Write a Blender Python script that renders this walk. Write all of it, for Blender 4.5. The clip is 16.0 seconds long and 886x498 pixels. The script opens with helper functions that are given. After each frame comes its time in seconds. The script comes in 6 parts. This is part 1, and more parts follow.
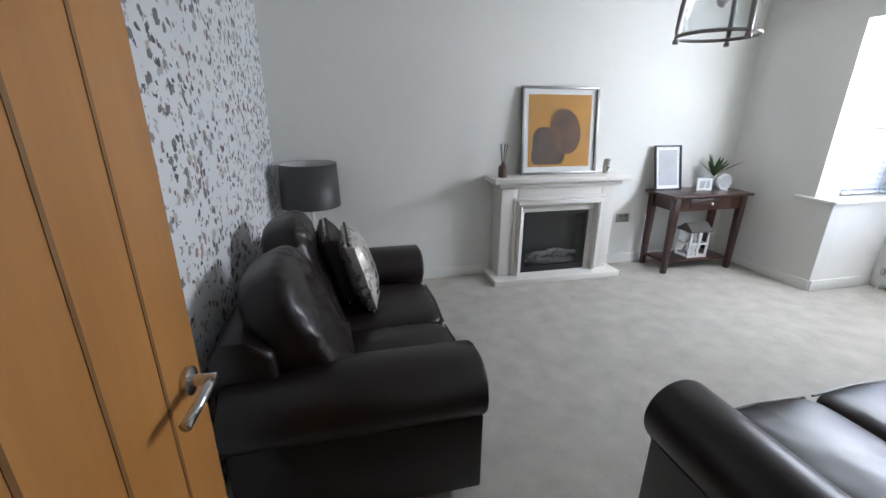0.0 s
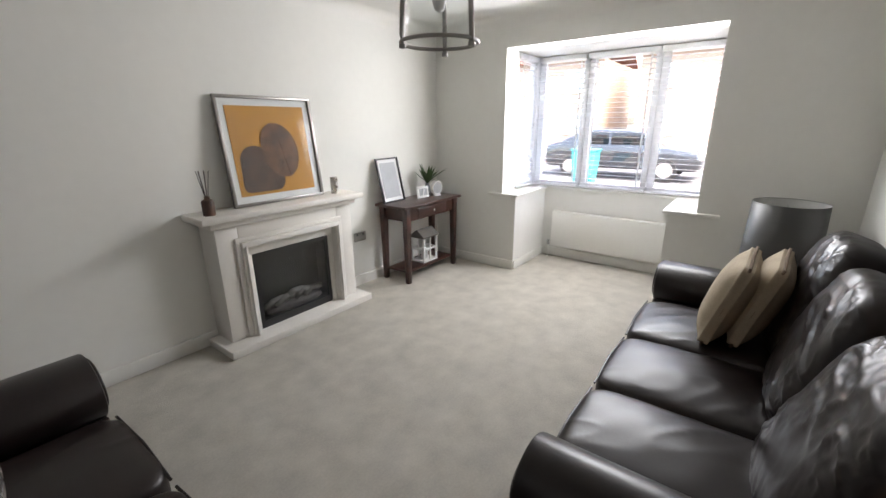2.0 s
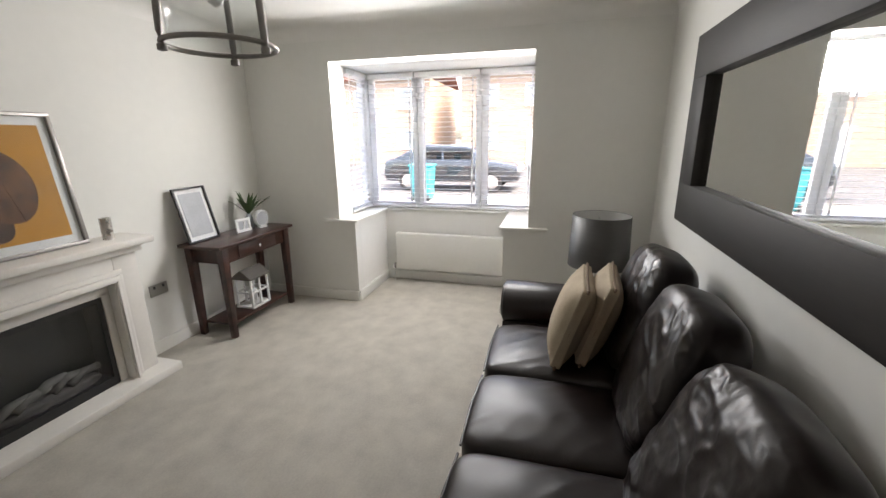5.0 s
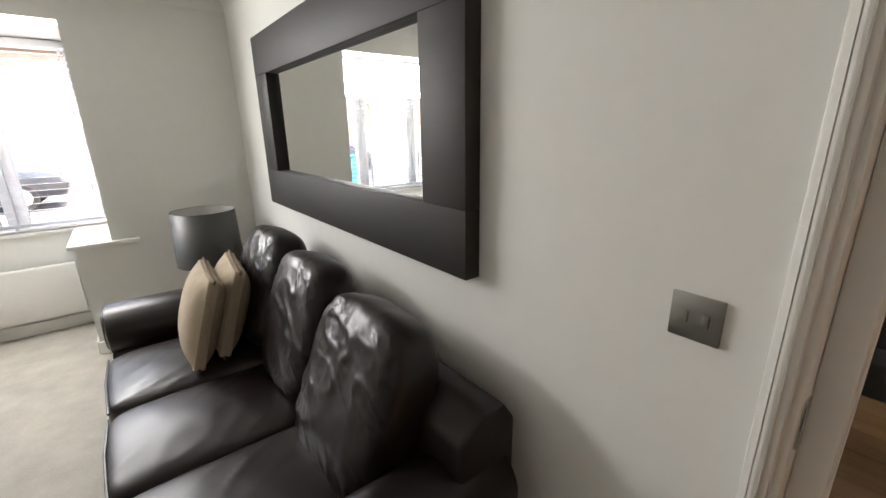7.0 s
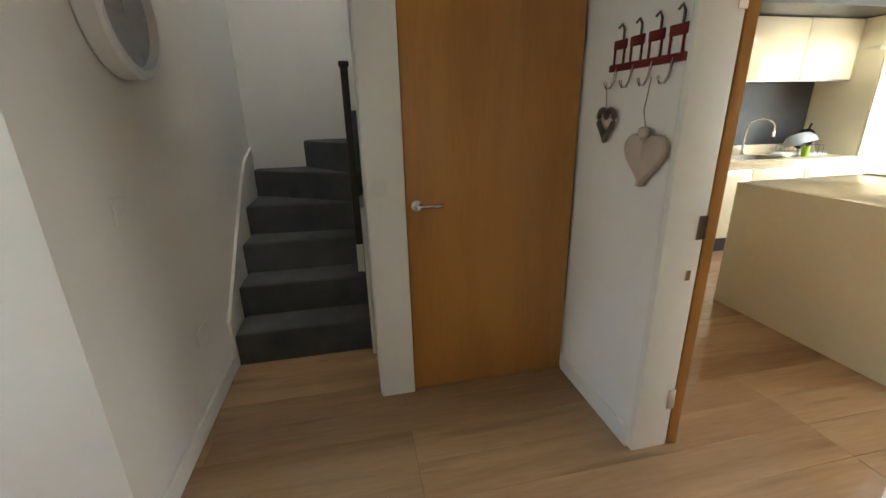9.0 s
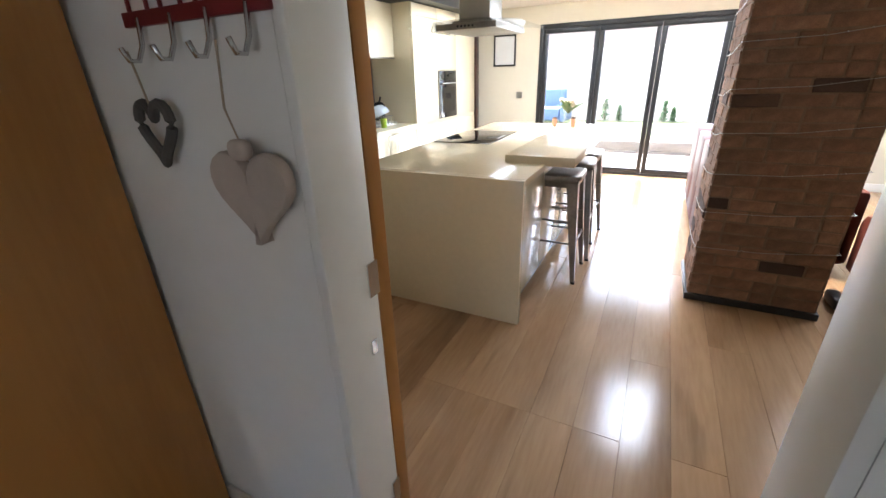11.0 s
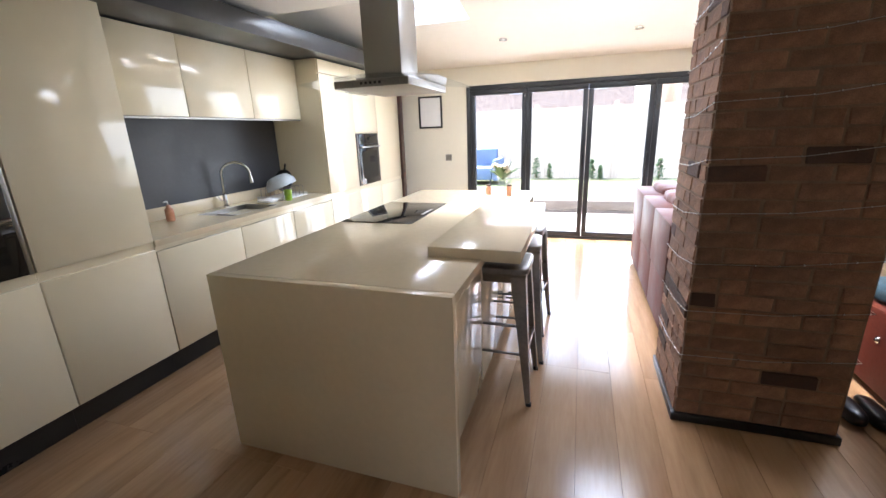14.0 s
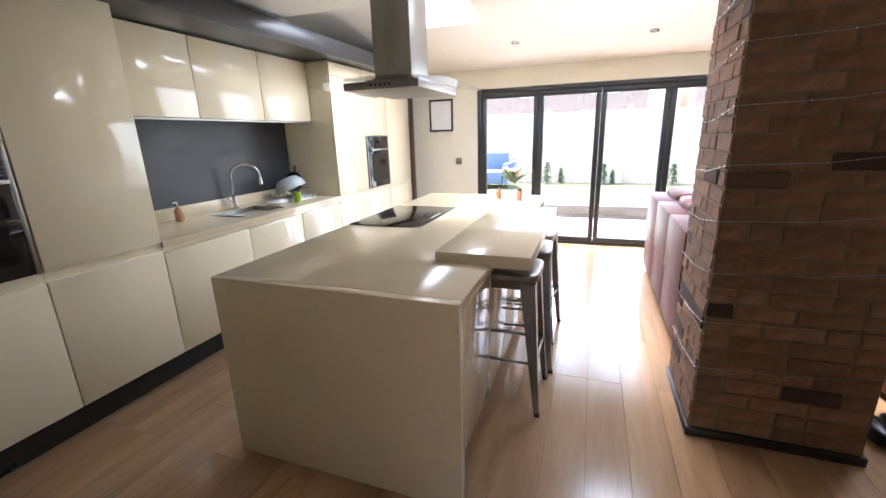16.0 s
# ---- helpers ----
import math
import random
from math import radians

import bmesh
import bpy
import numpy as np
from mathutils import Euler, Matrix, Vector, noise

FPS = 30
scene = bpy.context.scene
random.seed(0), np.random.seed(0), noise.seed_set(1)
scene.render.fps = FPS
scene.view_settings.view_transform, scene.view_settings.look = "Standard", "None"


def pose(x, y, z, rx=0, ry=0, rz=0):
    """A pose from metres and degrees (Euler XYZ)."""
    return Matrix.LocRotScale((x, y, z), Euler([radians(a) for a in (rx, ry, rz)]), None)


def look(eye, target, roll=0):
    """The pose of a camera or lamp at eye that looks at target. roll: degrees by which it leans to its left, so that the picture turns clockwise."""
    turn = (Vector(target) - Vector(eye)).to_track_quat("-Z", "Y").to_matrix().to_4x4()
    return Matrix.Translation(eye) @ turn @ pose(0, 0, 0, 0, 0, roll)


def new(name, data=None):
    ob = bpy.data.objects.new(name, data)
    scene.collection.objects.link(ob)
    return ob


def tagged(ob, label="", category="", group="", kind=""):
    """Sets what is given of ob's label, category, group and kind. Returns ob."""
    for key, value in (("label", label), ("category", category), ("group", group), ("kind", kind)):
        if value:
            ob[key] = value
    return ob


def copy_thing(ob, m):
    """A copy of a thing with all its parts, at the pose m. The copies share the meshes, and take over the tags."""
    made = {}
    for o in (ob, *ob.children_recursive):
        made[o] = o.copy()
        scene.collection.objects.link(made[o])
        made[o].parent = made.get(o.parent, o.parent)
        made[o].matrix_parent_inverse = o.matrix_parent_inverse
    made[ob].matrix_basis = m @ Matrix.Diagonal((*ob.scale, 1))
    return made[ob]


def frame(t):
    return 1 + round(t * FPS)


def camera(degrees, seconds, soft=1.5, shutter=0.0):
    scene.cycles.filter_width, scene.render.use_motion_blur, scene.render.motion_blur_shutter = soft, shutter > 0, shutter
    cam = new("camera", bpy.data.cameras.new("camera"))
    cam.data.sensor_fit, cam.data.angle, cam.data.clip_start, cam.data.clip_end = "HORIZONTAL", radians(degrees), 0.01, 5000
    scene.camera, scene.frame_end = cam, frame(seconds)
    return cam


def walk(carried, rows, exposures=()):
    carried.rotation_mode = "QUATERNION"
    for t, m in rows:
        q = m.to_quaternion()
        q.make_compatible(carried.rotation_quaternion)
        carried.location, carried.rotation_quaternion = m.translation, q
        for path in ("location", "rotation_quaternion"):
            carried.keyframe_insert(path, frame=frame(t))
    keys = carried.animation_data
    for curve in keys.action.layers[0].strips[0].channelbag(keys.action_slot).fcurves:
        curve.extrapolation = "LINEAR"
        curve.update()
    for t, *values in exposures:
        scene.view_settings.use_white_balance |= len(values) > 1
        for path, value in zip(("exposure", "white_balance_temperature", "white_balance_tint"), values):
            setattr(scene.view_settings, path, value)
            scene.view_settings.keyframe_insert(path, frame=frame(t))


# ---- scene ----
cam = camera(94.4, 16.0)

PATH = [
    (0, (0.514, -0.012, 1.466), (0.962, 1.826, 0.818), 0.5),
    (0.5, (0.594, 0.131, 1.47), (1.339, 1.867, 0.815), 0.3),
    (1, (0.68, 0.33, 1.473), (1.738, 1.902, 0.83), 0.0),
    (1.5, (0.684, 0.491, 1.46), (2.047, 1.825, 0.859), -0.2),
    (2, (0.672, 0.557, 1.46), (2.203, 1.704, 0.876), -0.4),
    (2.5, (0.681, 0.515, 1.493), (2.24, 1.612, 0.887), -0.2),
    (3, (0.664, 0.531, 1.476), (2.223, 1.622, 0.861), -0.1),
    (3.2, (0.696, 0.507, 1.465), (2.24, 1.618, 0.848), -0.2),
    (5.3, (1.014, 0.712, 1.518), (2.933, 0.993, 1.028), -0.9),
    (5.5, (0.99, 0.745, 1.525), (2.932, 0.859, 1.059), -1.2),
    (6, (0.957, 0.786, 1.514), (2.882, 0.501, 1.053), -1.3),
    (6.5, (0.897, 0.794, 1.489), (2.694, 0.077, 0.98), -1.1),
    (7, (0.854, 0.728, 1.47), (2.372, -0.446, 0.909), -1.0),
    (7.5, (0.798, 0.631, 1.456), (1.901, -0.939, 0.89), -0.3),
    (8, (0.726, 0.437, 1.443), (1.364, -1.369, 0.865), -1.4),
    (8.5, (0.606, 0.218, 1.445), (0.775, -1.686, 0.857), -1.4),
    (9, (0.561, 0.015, 1.412), (0.179, -1.845, 0.783), -1.3),
    (9.5, (0.513, -0.16, 1.41), (-0.304, -1.862, 0.749), -1.7),
    (9.6, (0.503, -0.196, 1.421), (-0.399, -1.843, 0.733), -0.8),
    (10, (0.437, -0.321, 1.365), (-0.747, -1.798, 0.72), -2.4),
    (10.2, (0.354, -0.405, 1.418), (-0.927, -1.775, 0.722), -2.7),
    (12.3, (-0.304, -0.719, 1.469), (-2.196, -0.943, 0.86), -2.4),
    (12.5, (-0.365, -0.714, 1.476), (-2.261, -0.924, 0.877), -2.2),
    (13, (-0.504, -0.714, 1.479), (-2.405, -0.937, 0.899), -2.0),
    (13.5, (-0.663, -0.777, 1.477), (-2.55, -1.127, 0.911), -1.8),
    (14, (-0.753, -0.822, 1.483), (-2.574, -1.439, 0.932), -2.1),
    (14.5, (-0.809, -0.844, 1.482), (-2.52, -1.728, 0.942), -2.1),
    (15, (-0.819, -0.863, 1.483), (-2.459, -1.873, 0.946), -2.0),
    (15.5, (-0.822, -0.845, 1.482), (-2.506, -1.779, 0.944), -1.8),
    (16, (-0.798, -0.828, 1.479), (-2.608, -1.49, 0.945), -1.7),
]
EXPOSURE = [(0.0, 4.1, 6300, 14), (1.0, 4.0, 7100, 15), (3.0, 3.85, 7200, 16), (5.5, 3.6, 7500, 16), (7.0, 4.1, 7500, 15), (7.5, 4.65, 7600, 12), (8.3, 5.0, 7400, 10), (9.0, 4.85, 7300, 6), (10.0, 4.8, 6700, 8), (12.3, 3.95, 6200, 14), (16.0, 3.95, 6200, 15)]
walk(cam, [(t, look(eye, target, roll)) for t, eye, target, roll in PATH], EXPOSURE)

# ---- light ----
world = bpy.data.worlds.new("sky")
scene.world = world
world.use_nodes = True
wn = world.node_tree.nodes
sky = wn.new("ShaderNodeTexSky")
sky.sky_type = "NISHITA"
sky.sun_disc = False
sky.sun_elevation = radians(63)
sky.sun_rotation = radians(204)
sky.air_density, sky.dust_density = 1.0, 4.0
world.node_tree.links.new(sky.outputs[0], wn["Background"].inputs[0])
wn["Background"].inputs[1].default_value = 0.15
sun_data = bpy.data.lights.new("sun", "SUN")
sun_data.energy, sun_data.angle, sun_data.color = 1.5, radians(20), (1.0, 0.95, 0.88)
sun = new("sun", sun_data)
sun.matrix_world = look((-2.5, -5.5, 12.0), (0, 0, 0))


def window_light(name, width, height, watts, m, color=(0.84, 0.92, 1.0)):
    """Area lamp added at an opening to stand in for sky light, shining along local -z."""
    d = bpy.data.lights.new(name, "AREA")
    d.shape, d.size, d.size_y, d.energy, d.color = "RECTANGLE", width, height, watts, color
    ob = new(name, d)
    ob.matrix_world = m
    return ob


window_light("bay_sky_light", 1.5, 0.32, 4.3, look((4.62, 1.70, 1.94), (3.6, 1.70, 1.56)))
window_light("garden_door_sky_light", 2.6, 1.9, 5.6, look((-6.47, -0.62, 1.03), (0, -0.55, -2.2)))
for y, watts in ((-2.255, 2.0), (-0.38, 1.8), (1.70, 3.2)):
    window_light("roof_sky_light", 0.58, 1.05, watts, look((-4.59, y, 2.70), (-4.55, y, 0.0)))
# fill lamp added in the lobby, out of view, to brighten the hall
window_light("porch_sky_light", 0.5, 0.85, 0.3, look((3.18, -0.61, 1.57), (0, -0.7, 1.2)))
# fill lamp added high in the stairwell, out of view
window_light("stair_roof_light", 0.75, 0.26, 0.08, look((0.6, -2.64, 4.78), (0.65, -2.6, 0)))


# ---- materials ----
def material(name, color, rough=0.6, metal=0.0, tint=0.12, scale=3.0, grain=0.0, grain_scale=200.0, grain_depth=0.002,
             stretch=(1, 1, 1), vary=0.0, gloss_vary=0.08, coat=0.0, spec=0.5, voronoi=False):
    """A procedural surface: colour drifting at two scales, gloss that varies, fine relief."""
    m = bpy.data.materials.new(name)
    m.use_nodes = True
    n, link = m.node_tree.nodes, m.node_tree.links.new
    b = n["Principled BSDF"]
    b.inputs["Metallic"].default_value = metal
    b.inputs["Coat Weight"].default_value = coat
    b.inputs["Coat Roughness"].default_value = 0.05
    b.inputs["Specular IOR Level"].default_value = spec
    co = n.new("ShaderNodeTexCoord")
    mp = n.new("ShaderNodeMapping")
    mp.inputs["Scale"].default_value = stretch
    link(co.outputs["Object"], mp.inputs["Vector"])
    big = n.new("ShaderNodeTexNoise")
    big.inputs["Scale"].default_value = scale
    big.inputs["Detail"].default_value = 6
    link(mp.outputs[0], big.inputs["Vector"])
    fine = n.new("ShaderNodeTexNoise")
    fine.inputs["Scale"].default_value = scale * 14
    fine.inputs["Detail"].default_value = 3
    link(mp.outputs[0], fine.inputs["Vector"])
    add = n.new("ShaderNodeMath")
    add.operation = "MULTIPLY_ADD"
    add.inputs[1].default_value = 0.45
    link(fine.outputs[0], add.inputs[0])
    link(big.outputs[0], add.inputs[2])
    span = n.new("ShaderNodeMapRange")
    span.inputs["From Min"].default_value, span.inputs["From Max"].default_value = 0.45, 1.0
    span.inputs["To Min"].default_value, span.inputs["To Max"].default_value = 1 - tint, 1 + tint
    link(add.outputs[0], span.inputs["Value"])
    last = span.outputs[0]
    if vary:
        info = n.new("ShaderNodeObjectInfo")
        r = n.new("ShaderNodeMapRange")
        r.inputs["To Min"].default_value, r.inputs["To Max"].default_value = 1 - vary, 1 + vary
        link(info.outputs["Random"], r.inputs["Value"])
        mu = n.new("ShaderNodeMath")
        mu.operation = "MULTIPLY"
        link(last, mu.inputs[0])
        link(r.outputs[0], mu.inputs[1])
        last = mu.outputs[0]
    sc = n.new("ShaderNodeVectorMath")
    sc.operation = "SCALE"
    sc.inputs[0].default_value = color
    link(last, sc.inputs["Scale"])
    link(sc.outputs[0], b.inputs["Base Color"])
    rr = n.new("ShaderNodeMapRange")
    rr.inputs["From Min"].default_value, rr.inputs["From Max"].default_value = 0.3, 0.7
    rr.inputs["To Min"].default_value, rr.inputs["To Max"].default_value = max(0.02, rough - gloss_vary), min(1, rough + gloss_vary)
    link(big.outputs[0], rr.inputs["Value"])
    link(rr.outputs[0], b.inputs["Roughness"])
    if grain:
        if voronoi:
            g = n.new("ShaderNodeTexVoronoi")
        else:
            g = n.new("ShaderNodeTexNoise")
            g.inputs["Detail"].default_value = 4
        g.inputs["Scale"].default_value = grain_scale
        link(mp.outputs[0], g.inputs["Vector"])
        bump = n.new("ShaderNodeBump")
        bump.inputs["Strength"].default_value = grain
        bump.inputs["Distance"].default_value = grain_depth
        link(g.outputs[0], bump.inputs["Height"])
        link(bump.outputs[0], b.inputs["Normal"])
    return m


def wood(name, color, dark, rough=0.4, along="x", ring=9.0, vary=0.0, coat=0.0, knots=0.0):
    """Timber with grain along one axis."""
    m = bpy.data.materials.new(name)
    m.use_nodes = True
    n, link = m.node_tree.nodes, m.node_tree.links.new
    b = n["Principled BSDF"]
    b.inputs["Roughness"].default_value = rough
    b.inputs["Coat Weight"].default_value = coat
    co = n.new("ShaderNodeTexCoord")
    mp = n.new("ShaderNodeMapping")
    mp.inputs["Scale"].default_value = {"x": (0.12, 1, 1), "y": (1, 0.12, 1), "z": (1, 1, 0.12)}[along]
    link(co.outputs["Object"], mp.inputs["Vector"])
    vec = mp.outputs[0]
    if vary:
        info = n.new("ShaderNodeObjectInfo")
        shift = n.new("ShaderNodeVectorMath")
        shift.operation = "MULTIPLY_ADD"
        shift.inputs[1].default_value = (7, 11, 5)
        link(info.outputs["Random"], shift.inputs[0])
        link(vec, shift.inputs[2])
        vec = shift.outputs[0]
    a = n.new("ShaderNodeTexNoise")
    a.inputs["Scale"].default_value, a.inputs["Detail"].default_value, a.inputs["Distortion"].default_value = ring, 8, 0.6
    link(vec, a.inputs["Vector"])
    f = n.new("ShaderNodeTexNoise")
    f.inputs["Scale"].default_value, f.inputs["Detail"].default_value = ring * 12, 4
    link(vec, f.inputs["Vector"])
    mixf = n.new("ShaderNodeMath")
    mixf.operation = "MULTIPLY_ADD"
    mixf.inputs[1].default_value = 0.35
    link(f.outputs[0], mixf.inputs[0])
    link(a.outputs[0], mixf.inputs[2])
    ramp = n.new("ShaderNodeValToRGB")
    ramp.color_ramp.elements[0].position, ramp.color_ramp.elements[0].color = 0.48, (*dark, 1)
    ramp.color_ramp.elements[1].position, ramp.color_ramp.elements[1].color = 0.82, (*color, 1)
    link(mixf.outputs[0], ramp.inputs[0])
    out = ramp.outputs[0]
    if vary:
        r = n.new("ShaderNodeMapRange")
        r.inputs["To Min"].default_value, r.inputs["To Max"].default_value = 1 - vary, 1 + vary
        link(info.outputs["Random"], r.inputs["Value"])
        sc = n.new("ShaderNodeVectorMath")
        sc.operation = "SCALE"
        link(out, sc.inputs[0])
        link(r.outputs[0], sc.inputs["Scale"])
        out = sc.outputs[0]
    if knots:
        spot = n.new("ShaderNodeTexNoise")
        spot.inputs["Scale"].default_value, spot.inputs["Detail"].default_value = 8.0, 3
        link(vec, spot.inputs["Vector"])
        cut = n.new("ShaderNodeMapRange")
        cut.inputs["From Min"].default_value, cut.inputs["From Max"].default_value = 0.60, 0.72
        cut.inputs["To Min"].default_value, cut.inputs["To Max"].default_value = 1.0, 1 - knots
        link(spot.outputs[0], cut.inputs["Value"])
        dark_spot = n.new("ShaderNodeVectorMath")
        dark_spot.operation = "SCALE"
        link(out, dark_spot.inputs[0])
        link(cut.outputs[0], dark_spot.inputs["Scale"])
        out = dark_spot.outputs[0]
    link(out, b.inputs["Base Color"])
    bump = n.new("ShaderNodeBump")
    bump.inputs["Strength"].default_value, bump.inputs["Distance"].default_value = 0.15, 0.002
    link(f.outputs[0], bump.inputs["Height"])
    link(bump.outputs[0], b.inputs["Normal"])
    return m


def thin_glass(name):
    """Clear sheet glass: straight through, with a mirror gloss that grows at grazing angles."""
    m = bpy.data.materials.new(name)
    m.use_nodes = True
    n, link = m.node_tree.nodes, m.node_tree.links.new
    n.remove(n["Principled BSDF"])
    clear = n.new("ShaderNodeBsdfTransparent")
    clear.inputs[0].default_value = (0.97, 0.98, 0.98, 1)
    gloss = n.new("ShaderNodeBsdfGlossy")
    gloss.inputs["Roughness"].default_value = 0.02
    edge = n.new("ShaderNodeLayerWeight")
    power = n.new("ShaderNodeMath")
    power.operation = "POWER"
    power.inputs[1].default_value = 4.0
    link(edge.outputs["Facing"], power.inputs[0])
    fac = n.new("ShaderNodeMath")
    fac.operation = "MULTIPLY_ADD"
    fac.inputs[1].default_value, fac.inputs[2].default_value = 0.6, 0.025
    link(power.outputs[0], fac.inputs[0])
    mix = n.new("ShaderNodeMixShader")
    link(fac.outputs[0], mix.inputs[0])
    link(clear.outputs[0], mix.inputs[1])
    link(gloss.outputs[0], mix.inputs[2])
    link(mix.outputs[0], n["Material Output"].inputs[0])
    return m


def wallpaper():
    """Pale paper with small scattered dark, red and grey motifs."""
    m = material("patterned_wallpaper", (0.73, 0.74, 0.75), 0.75, tint=0.05)
    n, link = m.node_tree.nodes, m.node_tree.links.new
    b = n["Principled BSDF"]
    base = b.inputs["Base Color"].links[0].from_socket
    co = n.new("ShaderNodeTexCoord")
    wob = n.new("ShaderNodeTexNoise")
    wob.inputs["Scale"].default_value = 45
    link(co.outputs["Object"], wob.inputs["Vector"])
    off = n.new("ShaderNodeVectorMath")
    off.operation = "MULTIPLY_ADD"
    off.inputs[1].default_value = (0.045, 0.045, 0.045)
    link(wob.outputs["Color"], off.inputs[0])
    link(co.outputs["Object"], off.inputs[2])
    flat = n.new("ShaderNodeMapping")
    flat.inputs["Scale"].default_value = (0.001, 1, 1.15)
    link(off.outputs[0], flat.inputs["Vector"])
    for size, limit, cols in ((19.0, 0.31, ((0.2, 0.19, 0.19), (0.38, 0.23, 0.19), (0.3, 0.29, 0.29), (0.48, 0.45, 0.41))),
                              (29.0, 0.29, ((0.1, 0.1, 0.11), (0.34, 0.33, 0.33), (0.25, 0.2, 0.2), (0.45, 0.45, 0.46)))):
        v = n.new("ShaderNodeTexVoronoi")
        v.inputs["Scale"].default_value = size
        link(flat.outputs[0], v.inputs["Vector"])
        sep = n.new("ShaderNodeSeparateColor")
        link(v.outputs["Color"], sep.inputs[0])
        cut = n.new("ShaderNodeMath")
        cut.operation = "MULTIPLY"
        cut.inputs[1].default_value = limit * 1.7
        link(sep.outputs[1], cut.inputs[0])
        inside = n.new("ShaderNodeMath")
        inside.operation = "LESS_THAN"
        link(v.outputs["Distance"], inside.inputs[0])
        link(cut.outputs[0], inside.inputs[1])
        ramp = n.new("ShaderNodeValToRGB")
        ramp.color_ramp.interpolation = "CONSTANT"
        for k, c in enumerate(cols):
            e = ramp.color_ramp.elements[k] if k < 2 else ramp.color_ramp.elements.new(0.28 * k)
            e.position, e.color = 0.28 * k, (*c, 1)
        link(sep.outputs[0], ramp.inputs[0])
        mix = n.new("ShaderNodeMix")
        mix.data_type = "RGBA"
        link(inside.outputs[0], mix.inputs["Factor"])
        link(base, mix.inputs[6])
        link(ramp.outputs[0], mix.inputs[7])
        base = mix.outputs[2]
    link(base, b.inputs["Base Color"])
    return m


PAINT_GREY = material("grey_wall_paint", (0.77, 0.765, 0.725), 0.7, tint=0.03, scale=1.2, grain=0.08, grain_scale=300, grain_depth=0.001)
PAINT_CREAM = material("cream_wall_paint", (0.72, 0.68, 0.56), 0.7, tint=0.03, scale=1.2, grain=0.08, grain_scale=300, grain_depth=0.001)
PAINT_WHITE = material("white_ceiling_paint", (0.80, 0.79, 0.755), 0.75, tint=0.03, scale=1.0, grain=0.06, grain_scale=260, grain_depth=0.001)
GLOSS_WHITE = material("white_gloss_paint", (0.78, 0.77, 0.73), 0.35, tint=0.03, scale=2.0)
PLASTIC_WHITE = material("white_window_plastic", (0.8, 0.8, 0.8), 0.3, tint=0.02)
PAPER = wallpaper()
CARPET = material("beige_grey_carpet", (0.51, 0.48, 0.425), 0.95, tint=0.16, scale=6.5, grain=0.9, grain_scale=420, grain_depth=0.006, spec=0.1)
STAIR_CARPET = material("charcoal_stair_carpet", (0.10, 0.103, 0.105), 0.95, tint=0.25, scale=6, grain=0.8, grain_scale=420, grain_depth=0.005, spec=0.1)
LEATHER = material("dark_brown_leather", (0.0105, 0.0058, 0.0054), 0.36, tint=0.3, scale=4, grain=0.12, grain_scale=170, grain_depth=0.002, gloss_vary=0.05, spec=0.42)
LEATHER_RED = material("chestnut_leather", (0.085, 0.020, 0.012), 0.5, tint=0.3, scale=4, grain=0.25, grain_scale=18, grain_depth=0.006, gloss_vary=0.08, spec=0.18)
OAK_DOOR = wood("oak_veneer", (0.50, 0.228, 0.06), (0.41, 0.176, 0.042), 0.38, "z", 5)
# darker copy of the door oak, with the shade of a groove in its colour
OAK_GROOVE_SHADE = wood("oak_groove_shade", (0.24, 0.12, 0.035), (0.16, 0.07, 0.02), 0.5, "z", 7)
OAK_FLOOR = wood("oak_floor_board", (0.42, 0.268, 0.152), (0.30, 0.18, 0.096), 0.16, "x", 5, vary=0.10, knots=0.28)
OAK_TABLE = wood("light_oak", (0.42, 0.30, 0.19), (0.30, 0.19, 0.11), 0.45, "x", 9)
MAHOGANY = wood("dark_red_wood", (0.055, 0.017, 0.011), (0.022, 0.008, 0.006), 0.3, "x", 10, coat=0.3)
WENGE = wood("black_brown_wood", (0.017, 0.013, 0.012), (0.011, 0.009, 0.008), 0.6, "x", 14)
NEWEL = wood("dark_stained_wood", (0.035, 0.018, 0.012), (0.015, 0.008, 0.006), 0.4, "z", 12)
STONE_WHITE = material("white_stone_surround", (0.72, 0.69, 0.64), 0.5, tint=0.05, scale=3)
BLACK_GLASS = material("black_glass", (0.006, 0.006, 0.007), 0.05, tint=0.1, gloss_vary=0.02)
BLACK = material("black_enamel", (0.01, 0.01, 0.011), 0.35, tint=0.2)
CHARCOAL = material("charcoal_paint", (0.028, 0.03, 0.034), 0.32, tint=0.15, scale=2)
SLATE = material("slate_grey_panel", (0.035, 0.037, 0.043), 0.45, tint=0.15, scale=3)
ANTHRACITE = material("anthracite_aluminium", (0.028, 0.03, 0.033), 0.4, tint=0.1)
RAD_DARK = material("anthracite_radiator_paint", (0.025, 0.03, 0.04), 0.4, tint=0.1)
STEEL = material("brushed_steel", (0.33, 0.32, 0.30), 0.36, metal=1.0, tint=0.03, scale=2, gloss_vary=0.03)
CHROME = material("satin_chrome", (0.6, 0.6, 0.6), 0.18, metal=1.0, tint=0.03)
GUNMETAL = material("gunmetal_steel", (0.24, 0.225, 0.21), 0.38, metal=1.0, tint=0.3, scale=5)
PEWTER = material("aged_pewter_metal", (0.28, 0.265, 0.25), 0.4, metal=0.9, tint=0.2)
GLOSS_CREAM = material("cream_high_gloss_lacquer", (0.74, 0.67, 0.50), 0.09, tint=0.015, scale=1.0, gloss_vary=0.02, coat=0.4)
QUARTZ = material("pale_quartz", (0.64, 0.55, 0.385), 0.15, tint=0.03, scale=30, gloss_vary=0.02)
CLEAR = thin_glass("clear_glass")
